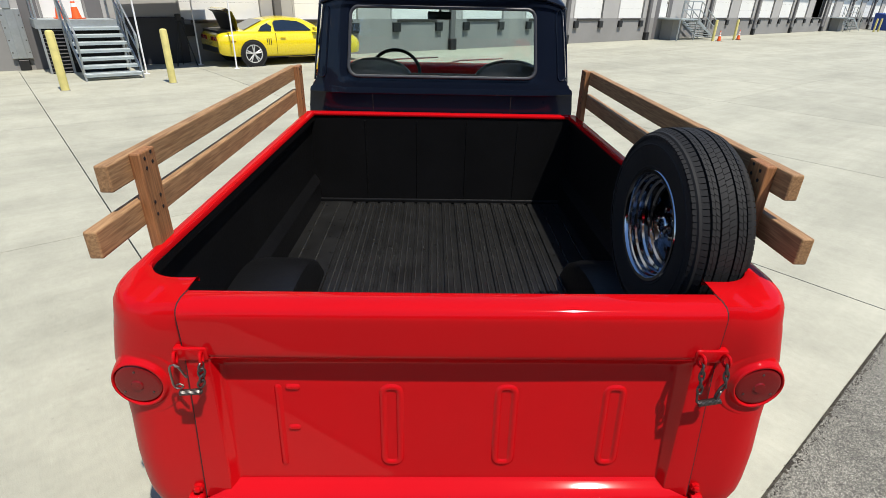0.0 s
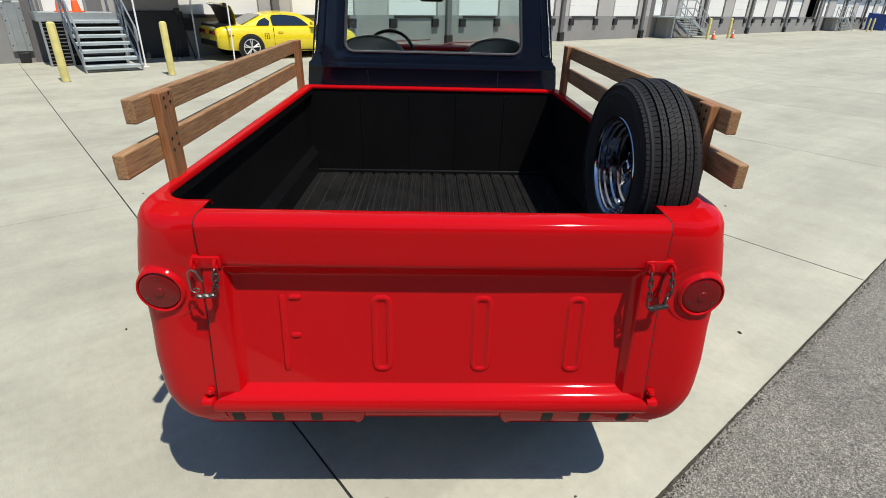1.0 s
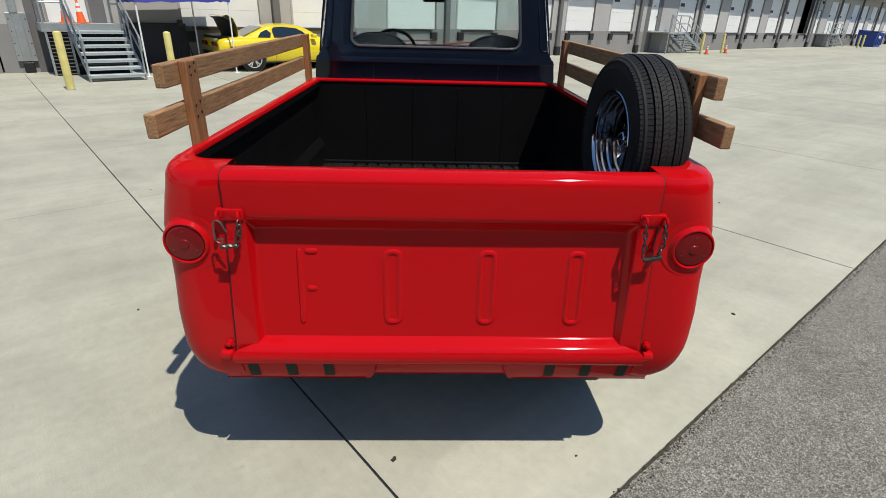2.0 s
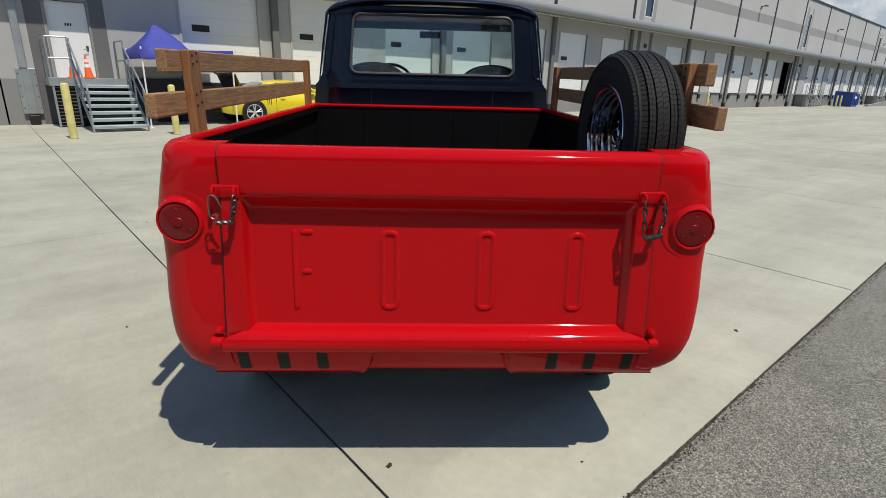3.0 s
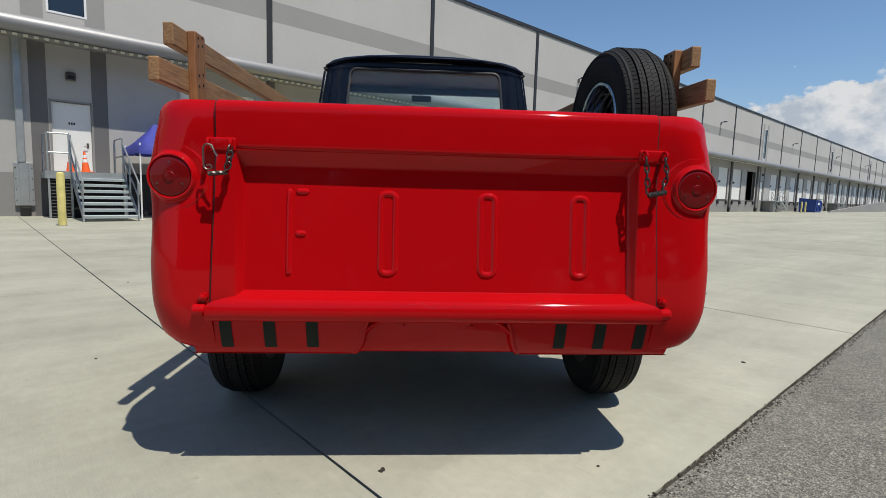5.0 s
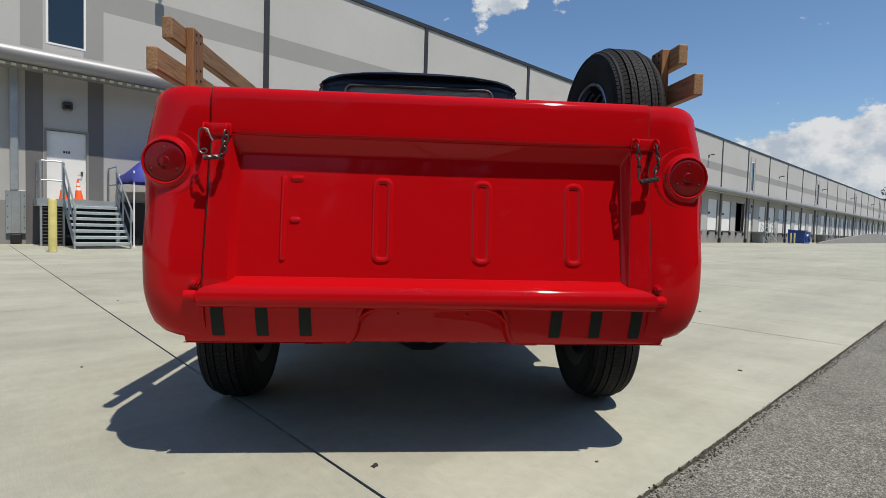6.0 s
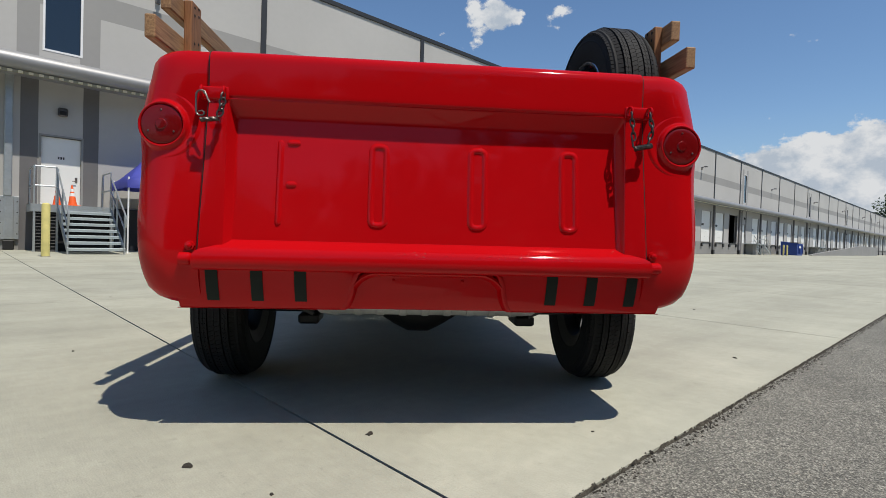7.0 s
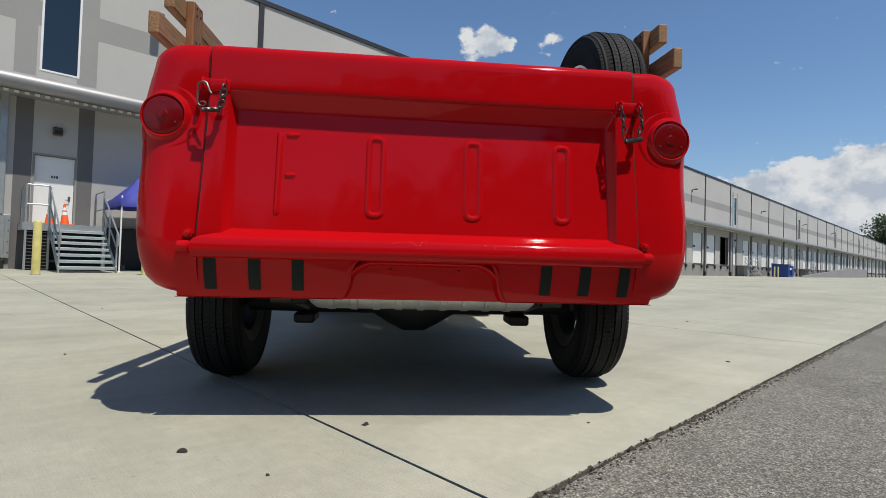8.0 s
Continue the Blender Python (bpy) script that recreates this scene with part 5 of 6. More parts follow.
def lamp_box(u, z, long=False):
    w = thing("wall_lamp", "small dark wall-mounted area lamp", "lamp", PLAN @ pose(u, WALL_V, z), group="warehouse wall lamps")
    if long:
        bm = bmesh.new()
        tube(bm, [(0, 0, 0.05), (0, -0.06, 0.05), (0, -0.06, 0.1), (0.0, -0.30, 0.14)], 0.04, 8)
        box(bm, -0.07, 0.07, -0.09, 0.0, -0.12, 0.12, 0.01)
        part("bracket", bm, PILASTER, w)
        part("lamp_head", box_bm(-0.13, 0.13, -0.55, -0.25, 0.08, 0.19, 0.03), PILASTER, w)
    else:
        part("housing", box_bm(-0.12, 0.12, -0.13, 0.0, -0.12, 0.12, 0.03), DARKSTEEL, w)
        part("lens", box_bm(-0.08, 0.08, -0.138, -0.12, -0.09, 0.03, 0.01), INSIDE, w)


MAN = [k for k in range(len(JOINTS) - 1) if (k - 4) % 4 == 0]
OPEN_BAY = 11
for k in range(len(JOINTS) - 1):
    a, b = JOINTS[k] + 0.02, JOINTS[k + 1] - 0.02
    j = JOINTS[k]
    lower, upper = [], []
    bays = [] if k in MAN else [j + 1.9]
    bays.append(j + 5.95)
    for u in bays:
        lower.append((u - 1.25, u + 1.25, DOCK_Z, 4.2))
    if k in MAN:
        lower.append((j + 1.75 - 0.475, j + 1.75 + 0.475, 1.27, 3.285))
        upper.append((j + 1.27, j + 2.22, 5.72, 8.9))
    wall_panel(a, b, WALL_V, WALL_V + 0.25, DOCK_Z, CAN_Z, lower, LOWER, "lower_panel", "mid grey painted wall panel")
    part("base_panel", box_bm(a, b, WALL_V - 0.003, WALL_V + 0.25, -0.3, DOCK_Z), BASE, warehouse)
    wall_panel(a, b, WALL_V, WALL_V + 0.25, CAN_Z, 7.0, [(h[0], h[1], h[2], 7.0) for h in upper], PANEL, "upper_panel", "light grey painted wall panel")
    wall_panel(a, b, WALL_V, WALL_V + 0.25, 7.0, 7.72, [(h[0], h[1], 7.0, 7.72) for h in upper], BAND, "paint_band", "darker grey painted band")
    wall_panel(a, b, WALL_V, WALL_V + 0.25, 7.72, ROOF_Z, [(h[0], h[1], 7.72, h[3]) for h in upper], PANEL, "upper_panel", "light grey painted wall panel")
    part("joint_strip", box_bm(j - 0.10, j + 0.10, WALL_V - 0.05, WALL_V + 0.1, 5.4, ROOF_Z), CAP, warehouse, "dark vertical panel joint")
    if k != 4:
        part("downpipe", box_bm(j - 0.13, j + 0.13, WALL_V - 0.16, WALL_V - 0.003, 0.25, CAN_Z, 0.02), PILASTER, warehouse, "dark grey downpipe")
        part("pipe_foot", box_bm(j - 0.17, j + 0.17, WALL_V - 0.22, WALL_V - 0.003, 0.0, 0.45, 0.02), BLACK, warehouse)
    for i, u in enumerate(bays):
        dock_door(u, k == OPEN_BAY and i == 1)
    if k in MAN:
        man_door(j + 1.75)
        w = thing("window", "tall dark tinted window with a white frame", "window", PLAN @ pose(j + 1.745, WALL_V, 0), group="tall upper windows", kind="structure")
        part("pane", box_bm(-0.42, 0.42, 0.05, 0.07, 5.78, 8.85), TINT, w)
        for x in (-0.4475, 0.4475):
            part("window_frame", box_bm(x - 0.0275, x + 0.0275, -0.01, 0.09, 5.72, 8.9), WHITE, w)
        for z in (5.72, 8.845):
            part("window_frame", box_bm(-0.42, 0.42, -0.01, 0.09, z, z + 0.055), WHITE, w)
        for x0, x1 in ((j + 0.80, j + 1.20), (j + 2.26, j + 2.66)):
            part("pilaster_band", box_bm(x0, x1, WALL_V - 0.006, WALL_V + 0.1, 0.0, CAN_Z), PILASTER, warehouse, "dark grey painted vertical band")
            part("pilaster_band", box_bm(x0 - 0.1, x1, WALL_V - 0.006, WALL_V + 0.1, CAN_Z + 0.4, 9.4), BAND, warehouse)
        lamp_box(j + 1.76, 4.02)
    if k % 3 == 1:
        lamp_box(j + 4.2, 8.1, True)


part("wall_core", box_bm(U0, U1, WALL_V + 1.5, WALL_V + 1.7, -0.3, ROOF_Z - 0.3), INSIDE, warehouse)
part("roof_deck", box_bm(U0, U1, WALL_V + 0.26, WALL_V + 60, ROOF_Z - 0.3, ROOF_Z - 0.1), BAND, warehouse)
part("roof_cap", box_bm(U0, U1, WALL_V - 0.06, WALL_V + 0.3, ROOF_Z - 0.02, ROOF_Z + 0.16, 0.01), CAP, warehouse, "dark metal roof coping")
can = bmesh.new()
prof = [(0.0, 5.42), (-0.25, 5.43), (-0.45, 5.42), (-0.58, 5.37), (-0.66, 5.28), (-0.69, 5.16), (-0.68, 5.04), (-0.62, 4.95), (-0.52, 4.90), (-0.42, 4.90), (0.0, 4.93)]
loft(can, [[(u, WALL_V + y * 1.58, z - 0.08) for y, z in prof] for u in (U0, 0.0, 40.0, U1)])
part("canopy", can, CANOPY, warehouse, "round-edged grey metal canopy along the wall", smooth=True, angle=60)
dk = bmesh.new()
u = U0
while u < U1:
    box(dk, u, u + 0.10, WALL_V - 0.915, WALL_V - 0.865, 4.745, 4.805)
    u += 0.22 if u < 60 else 0.6
tagged(part("deck_rib", dk, DECK, warehouse, "cream ribs of the canopy deck"), kind="stuff")
part("deck_beam", box_bm(U0, U1, WALL_V - 0.863, WALL_V - 0.83, 4.735, 4.818), DECKEDGE, warehouse, "cream deck edge, darkened so the ribs read as sunlit")

# dock seal panel and conduit beside the first downpipe
lev = thing("dock_guard", "galvanised steel guard plate with a black bumper on the wall", "guard", PLAN @ pose(-0.07, WALL_V, 0))
part("plate", box_bm(-0.22, 0.22, -0.09, -0.004, 0.30, 1.50, 0.008), GALV, lev)
part("centre_plate", box_bm(-0.10, 0.10, -0.12, -0.09, 0.30, 1.50, 0.008), GALV, lev)
part("bumper", box_bm(-0.12, 0.12, -0.13, -0.004, 0.01, 0.27, 0.015), BLACK, lev, "black rubber bumper")
for z in (0.45, 0.75, 1.05, 1.35):
    for x in (-0.18, 0.18):
        part("bolt", box_bm(x - 0.014, x + 0.014, -0.10, -0.09, z - 0.014, z + 0.014), DARKSTEEL, lev)
pipe = thing("downpipe", "grey steel downpipe running up the wall", "pipe", PLAN @ pose(-0.10, WALL_V, 0), kind="structure")
part("pipe", box_bm(-0.09, 0.09, -0.14, -0.004, 1.50, 4.9, 0.02), GALV, pipe)


# ---- stairs ----
def front_stairs():
    """Steel stair rising towards the wall, with landing and pipe rails."""
    st = thing("steel_stairs", "galvanised steel stairs with pipe handrails up to the door", "stairs", PLAN @ pose(0.88, 14.50, 0))
    n, rise, run = 7, 0.16, 0.25
    wid = 1.27
    for k in range(n):
        bm = box_bm(0.03, wid - 0.03, k * run, k * run + 0.27, (k + 1) * rise - 0.045, (k + 1) * rise, 0.006)
        box(bm, 0.03, wid - 0.03, k * run, k * run + 0.012, (k + 1) * rise - 0.075, (k + 1) * rise - 0.045)
        part("tread", bm, TREAD, st)
    land = box_bm(-0.52, wid, n * run, 17.38 - 14.50, 1.20, 1.28, 0.004)
    part("landing", land, TREAD, st)
    part("landing_edge", box_bm(-0.55, wid + 0.02, n * run - 0.03, n * run - 0.003, 1.08, 1.285), GALV, st)
    part("landing_edge", box_bm(-0.57, -0.53, n * run, 17.38 - 14.5, 1.08, 1.285), GALV, st)
    for x in (0.0, wid - 0.03):
        bm = bmesh.new()
        loft(bm, [[(x, -0.06, 0.0), (x + 0.03, -0.06, 0.0), (x + 0.03, -0.06, 0.16), (x, -0.06, 0.16)], [(x, n * run, 1.04), (x + 0.03, n * run, 1.04), (x + 0.03, n * run, 1.26), (x, n * run, 1.26)]], close_ring=True, cap=True)
        part("stringer", bm, GALV, st)
    part("louvre_panel", box_bm(-0.50, 0.0, n * run + 0.05, n * run + 0.09, 0.0, 1.08), INSIDE, st)
    for k in range(12):
        bm = box_bm(-0.50, -0.02, n * run + 0.0, n * run + 0.05, 0.03 + k * 0.09, 0.05 + k * 0.09)
        part("louvre_slat", bm, PILASTER, st)
    part("louvre_panel", box_bm(0.02, wid - 0.02, n * run + 0.1, n * run + 0.14, 0.0, 1.08), INSIDE, st)
    for x, z in ((-0.52, 0), (wid - 0.02, 0), (-0.02, 0)):
        part("leg", box_bm(x, x + 0.05, n * run - 0.02, n * run + 0.03, 0.0, 1.2), GALV, st)
    for x in (0.015, wid - 0.015):
        for h in (0.50, 0.92):
            bm = bmesh.new()
            pts = [(x, -0.02, 0.16 + h), (x, 0.04, 0.19 + h), (x, n * run, 1.26 + h)]
            if h > 0.6:
                pts = [(x, -0.10, 0.72), (x, -0.13, 0.78), (x, -0.12, 1.0), (x, -0.05, 1.06)] + pts[1:]
            tube(bm, pts, 0.021, 8)
            part("handrail", bm, GALV, st, smooth=True)
        for y, z in ((0.0, 0.0), (n * run * 0.52, 0.60), (n * run, 1.2)):
            bm = bmesh.new()
            tube(bm, [(x, y, z), (x, y, z + 1.08)], 0.021, 8)
            part("rail_post", bm, GALV, st, smooth=True)
    # landing rails
    for z in (1.28 + 0.5, 1.28 + 1.02):
        bm = bmesh.new()
        tube(bm, [(0.0, n * run, z), (-0.50, n * run, z), (-0.50, 2.85, z)], 0.021, 8)
        part("landing_rail", bm, GALV, st, smooth=True)
        bm = bmesh.new()
        tube(bm, [(wid - 0.02, n * run, z), (wid - 0.02, 2.85, z)], 0.021, 8)
        part("landing_rail", bm, GALV, st, smooth=True)
    for x, y in ((-0.50, n * run), (-0.50, 2.82), (wid - 0.02, 2.82), (-0.02, n * run)):
        bm = bmesh.new()
        tube(bm, [(x, y, 1.2), (x, y, 2.32)], 0.021, 8)
        part("rail_post", bm, GALV, st, smooth=True)
    return st


front_stairs()


def side_stairs(u):
    """Steel stair running down along the wall from a raised landing."""
    st = thing("steel_stairs", "galvanised steel stairs running down along the dock wall", "stairs", PLAN @ pose(u, 15.9, 0))
    part("landing", box_bm(0.0, 2.2, 0.0, 1.48, 1.16, 1.24, 0.004), TREAD, st)
    part("enclosure", box_bm(0.5, 1.6, 0.7, 1.45, 0.0, 1.14), BASE, st)
    for k in range(7):
        part("tread", box_bm(2.2 + k * 0.37, 2.58 + k * 0.37, 0.05, 1.05, 1.04 - k * 0.16, 1.085 - k * 0.16), TREAD, st)
    for y in (0.0, 1.08):
        bm = bmesh.new()
        loft(bm, [[(2.2, y, 1.0), (2.2, y + 0.03, 1.0), (2.2, y + 0.03, 1.22), (2.2, y, 1.22)], [(4.85, y, 0.0), (4.85, y + 0.03, 0.0), (4.85, y + 0.03, 0.14), (4.85, y, 0.14)]], close_ring=True, cap=True)
        part("stringer", bm, GALV, st)
        for h in (0.5, 0.95):
            bm = bmesh.new()
            pts = [(0.0, y, 1.24 + h), (2.2, y, 1.24 + h), (4.85, y, 0.1 + h)] if y < 1 else [(2.2, y, 1.24 + h), (4.85, y, 0.1 + h)]
            tube(bm, pts, 0.032, 7)
            part("handrail", bm, GALV, st, smooth=True)
        for x, z in ((0.0, 1.2), (1.1, 1.2), (2.2, 1.2), (3.5, 0.6), (4.8, 0.0)):
            if y > 1 and x < 2:
                continue
            bm = bmesh.new()
            tube(bm, [(x, y, z), (x, y, z + 1.02)], 0.032, 7)
            part("rail_post", bm, GALV, st, smooth=True)
    for x, y in ((0.05, 0.05), (2.15, 0.05)):
        part("leg", box_bm(x - 0.03, x + 0.03, y - 0.03, y + 0.03, 0.0, 1.16), GALV, st)


for k in (8, 12, 16, 20):
    side_stairs(JOINTS[k] + (1.2 if k == 8 else 2.0))


# ---- bollards, cones ----
def bollard(u, v, lean=0.0, h=1.22):
    b = thing("bollard", "faded yellow painted steel bollard with chipped paint", "bollard", PLAN @ pose(u, v, 0, lean, 0, 0), group="yellow bollards")
    bm = bmesh.new()
    lathe(bm, [(0.0, 0.082), (h - 0.06, 0.082), (h - 0.025, 0.074), (h - 0.006, 0.045), (h, 0.001)], 24, "z")
    part("post", bm, YELLOW, b, smooth=True)
    bm = bmesh.new()
    lathe(bm, [(0.0, 0.10), (0.008, 0.10), (0.010, 0.083)], 24, "z")
    part("base_ring", bm, BASE, b)


bollard(0.33, 13.31)
bollard(2.52, 13.33)
for u, v in ((34.3, 15.0), (37.3, 15.0), (68.0, 14.6), (69.6, 14.6)):
    bollard(u, v)


def cone(u, v, z, s=1.0, tilt=0.0, turn=0.0):
    c = thing("traffic_cone", "orange traffic cone with white reflective bands", "cone", PLAN @ pose(u, v, z, tilt, 0, turn), group="traffic cones")
    part("foot", box_bm(-0.18 * s, 0.18 * s, -0.18 * s, 0.18 * s, 0.0, 0.03 * s, 0.01), ORANGE if z > 1.0 else BLACK, c)

    def rad(z_):
        return (0.135 - 0.11 * z_ / 0.72) * s
    for z0, z1, m in ((0.03, 0.34, ORANGE), (0.34, 0.45, REFLECT), (0.45, 0.50, ORANGE), (0.50, 0.60, REFLECT), (0.60, 0.72, ORANGE)):
        bm = bmesh.new()
        lathe(bm, [(z0 * s, rad(z0)), (z1 * s, rad(z1))] + ([(0.722 * s, 0.001)] if z1 > 0.7 else []), 20, "z")
        part("cone_band", bm, m, c, smooth=True)


cone(0.97, 17.0, 1.28, 0.84)
cone(1.30, 16.75, 1.28, 0.84, tilt=-4, turn=30)
cone(34.7, 14.8, 0.0, 0.85)
cone(37.7, 14.9, 0.0, 0.85)


# ---- yellow coupe with its boot open ----
def coupe():
    car = thing("sports_coupe", "bright yellow two-door coupe parked with its trunk open", "car", PLAN @ pose(4.46, 15.45, 0))
    L, Wd = 4.84, 1.86
    # side outline: lower body, shoulder and roof along the length
    st = [0.0, 0.06, 0.2, 0.45, 0.8, 1.2, 1.6, 2.0, 2.5, 3.0, 3.4, 3.8, 4.2, 4.5, 4.72, 4.84]
    belt = [0.86, 0.92, 0.95, 0.965, 0.97, 0.965, 0.955, 0.95, 0.945, 0.94, 0.935, 0.92, 0.88, 0.82, 0.72, 0.58]
    sill = [0.42, 0.36, 0.32, 0.30, 0.28, 0.26, 0.24, 0.23, 0.22, 0.22, 0.23, 0.25, 0.26, 0.26, 0.28, 0.36]
    inset = [0.16, 0.10, 0.05, 0.02, 0.0, 0.0, 0.01, 0.02, 0.02, 0.02, 0.01, 0.0, 0.03, 0.09, 0.18, 0.34]
    bm = bmesh.new()
    rings = []
    for x, zb, zs, i in zip(st, belt, sill, inset):
        half = [(i + 0.05, zs), (i, zs + 0.12), (i - 0.012, (zs + zb) * 0.5 + 0.05), (i + 0.02, zb - 0.10), (i + 0.10, zb - 0.01), (i + 0.30, zb + 0.02)]
        ring = [(x, y, z) for y, z in half] + [(x, Wd - y, z) for y, z in reversed(half)]
        rings.append(ring)
    loft(bm, rings, close_ring=True, cap=True)
    body = part("body", bm, CARYELLOW, car, smooth=True, angle=40)
    cab_st = [(0.75, 0.96, 0.30), (1.05, 1.08, 0.29), (1.5, 1.27, 0.30), (1.9, 1.355, 0.32), (2.3, 1.375, 0.32), (2.7, 1.34, 0.31), (3.05, 1.20, 0.28), (3.45, 0.95, 0.24)]
    bm = bmesh.new()
    rings = []
    for x, zt, i in cab_st:
        rings.append([(x, 0.14, 0.93), (x, 0.16 + (zt - 0.95) * 0.30, 0.95 + (zt - 0.95) * 0.55), (x, i, zt - 0.03), (x, i + 0.15, zt), (x, Wd / 2, zt + 0.012), (x, Wd - i - 0.15, zt), (x, Wd - i, zt - 0.03), (x, Wd - 0.16 - (zt - 0.95) * 0.30, 0.95 + (zt - 0.95) * 0.55), (x, Wd - 0.14, 0.93)])
    loft(bm, rings)
    part("roof", bm, CARYELLOW, car, smooth=True, angle=40)
    for pts in (((1.22, 0.99), (1.62, 0.985), (1.66, 1.10), (1.56, 1.20), (1.36, 1.12)), ((1.74, 0.985), (2.95, 0.98), (2.75, 1.16), (2.55, 1.245), (2.1, 1.285), (1.80, 1.265), (1.74, 1.20))):
        for far in (False, True):
            bm = bmesh.new()
            vs = []
            for x, z in pts:
                zt = interp([(a, b) for a, b, c in cab_st], x)
                mid = 0.95 + (zt - 0.95) * 0.55
                y = 0.14 + (z - 0.93) * 0.6 * 0.5 if z < mid else 0.16 + (zt - 0.95) * 0.30 + (z - mid) / max(0.02, zt - 0.03 - mid) * (interp([(a, c) for a, b, c in cab_st], x) - 0.16 - (zt - 0.95) * 0.30)
                y -= 0.012
                vs.append((x, Wd - y if far else y, z))
            loft(bm, [vs, [(x, y + (-0.008 if far else 0.008), z) for x, y, z in vs]], close_ring=True, cap=True)
            part("side_window", bm, TINT, car)
    bm = bmesh.new()
    loft(bm, [[(0.86, 0.36, 1.012), (0.86, Wd - 0.36, 1.012)], [(1.48, 0.42, 1.285), (1.48, Wd - 0.42, 1.285)]])
    part("rear_glass", bm, TINT, car)
    # open trunk lid
    bm = bmesh.new()
    loft(bm, [[(0.66, 0.25, 1.0), (0.66, Wd - 0.25, 1.0)], [(0.64, 0.25, 1.28), (0.64, Wd - 0.25, 1.28)], [(0.56, 0.27, 1.50), (0.56, Wd - 0.27, 1.50)], [(0.40, 0.3, 1.60), (0.40, Wd - 0.3, 1.60)], [(0.26, 0.3, 1.56), (0.26, Wd - 0.3, 1.56)]])
    lid = part("trunk_lid", bm, CARYELLOW, car, "open yellow trunk lid", smooth=True)
    bm = bmesh.new()
    loft(bm, [[(0.60, 0.26, 1.0), (0.60, Wd - 0.26, 1.0)], [(0.50, 0.26, 1.26), (0.50, Wd - 0.26, 1.26)], [(0.42, 0.28, 1.46), (0.42, Wd - 0.28, 1.46)], [(0.28, 0.31, 1.54), (0.28, Wd - 0.31, 1.54)]])
    part("lid_lining", bm, BLACK, lid, "black trunk lid lining")
    part("trunk_well", box_bm(0.06, 0.62, 0.26, Wd - 0.26, 0.80, 1.0), BLACK, car)
    part("bumper_insert", box_bm(-0.012, 0.06, 0.2, Wd - 0.2, 0.40, 0.56, 0.01), BLACK, car)
    for y in (0.24, 0.52, Wd - 0.74, Wd - 0.46):
        part("tail_lamp", box_bm(-0.02, 0.08, y, y + 0.22, 0.72, 0.84, 0.015), LENS_RED, car)
    part("side_marker", box_bm(0.32, 0.46, 0.008, 0.03, 0.70, 0.73), LENS_RED, car)
    for k in range(3):
        part("gill", box_bm(1.40 + 0.06 * k, 1.42 + 0.06 * k, -0.006, 0.02, 0.60, 0.78), BLACK, car)
    part("door_line", box_bm(1.70, 1.706, -0.004, 0.03, 0.34, 0.93), GAP, car)
    part("sill_line", box_bm(1.2, 3.4, -0.003, 0.04, 0.24, 0.27), GAP, car)
    part("wing_mirror", box_bm(2.95, 3.12, -0.10, 0.08, 0.98, 1.10, 0.03, 2), CARYELLOW, car)
    part("door_handle", box_bm(1.85, 2.02, -0.016, 0.01, 0.80, 0.825, 0.006), CARYELLOW, car)
    for x in (0.95, 3.80):
        for y, t in ((0.088, 0), (Wd - 0.088, 180)):
            w = new("wheel")
            w.empty_display_size = 0.1
            w.parent = car
            w.matrix_basis = pose(x, y, 0.365, 0, 0, 90 + t)
            tb = bmesh.new()
            lathe(tb, [(-0.12, 0.255), (-0.125, 0.30), (-0.12, 0.345), (-0.10, 0.365), (0.10, 0.365), (0.12, 0.345), (0.12, 0.26)], 40, "x")
            tyre = part("tyre", tb, RUBBER, w, smooth=True)
            arch = bmesh.new()
            lathe(arch, [(-0.108, 0.40), (-0.108, 0.255)], 40, "x")
            part("wheel_arch", arch, BLACK, w)
            rb = bmesh.new()
            lathe(rb, [(-0.122, 0.26), (-0.126, 0.245), (-0.115, 0.235), (-0.05, 0.225)], 40, "x")
            for k in range(5):
                a = 2 * math.pi * k / 5 + 0.3
                for da in (-0.16, 0.16):
                    d0 = Vector((-0.112, 0.04 * math.cos(a), 0.04 * math.sin(a)))
                    d1 = Vector((-0.118, 0.245 * math.cos(a + da), 0.245 * math.sin(a + da)))
                    tube(rb, [d0, d1], [0.022, 0.018], 6)
            lathe(rb, [(-0.11, 0.05), (-0.135, 0.045), (-0.138, 0.001)], 16, "x")
            part("rim", rb, SILVER, w, smooth=True)
            bd = bmesh.new()
            lathe(bd, [(-0.104, 0.26), (-0.104, 0.001)], 24, "x")
            part("brake_disc", bd, INSIDE, w)
    return car


coupe()

# ---- blue pop-up tent over the trunk of the coupe, tripod ----
tent = thing("canopy_tent", "blue pop-up canopy tent on thin white legs", "tent", PLAN @ pose(3.55, 15.75, 0))
legs = ((-1.18, -0.50), (1.22, -0.50), (-1.18, 1.35), (0.62, 0.85))
for x, y in legs:
    bm = bmesh.new()
    tube(bm, [(x, y, 0.0), (x, y, 2.15)], 0.022, 8)
    part("leg", bm, WHITE, tent, smooth=True)
    part("foot_plate", box_bm(x - 0.07, x + 0.07, y - 0.07, y + 0.07, 0.0, 0.012), WHITE, tent)
bm = bmesh.new()
n = 8
peak = Vector((-0.62, 0.30, 2.80))
per = []
cs = [Vector((-1.22, -0.55, 2.06)), Vector((1.26, -0.55, 2.16)), Vector((1.26, 1.45, 2.16)), Vector((-1.22, 1.45, 2.06))]
for a, b in zip(cs, cs[1:] + cs[:1]):
    for k in range(n):
        per.append(a.lerp(b, k / n))
rings = []
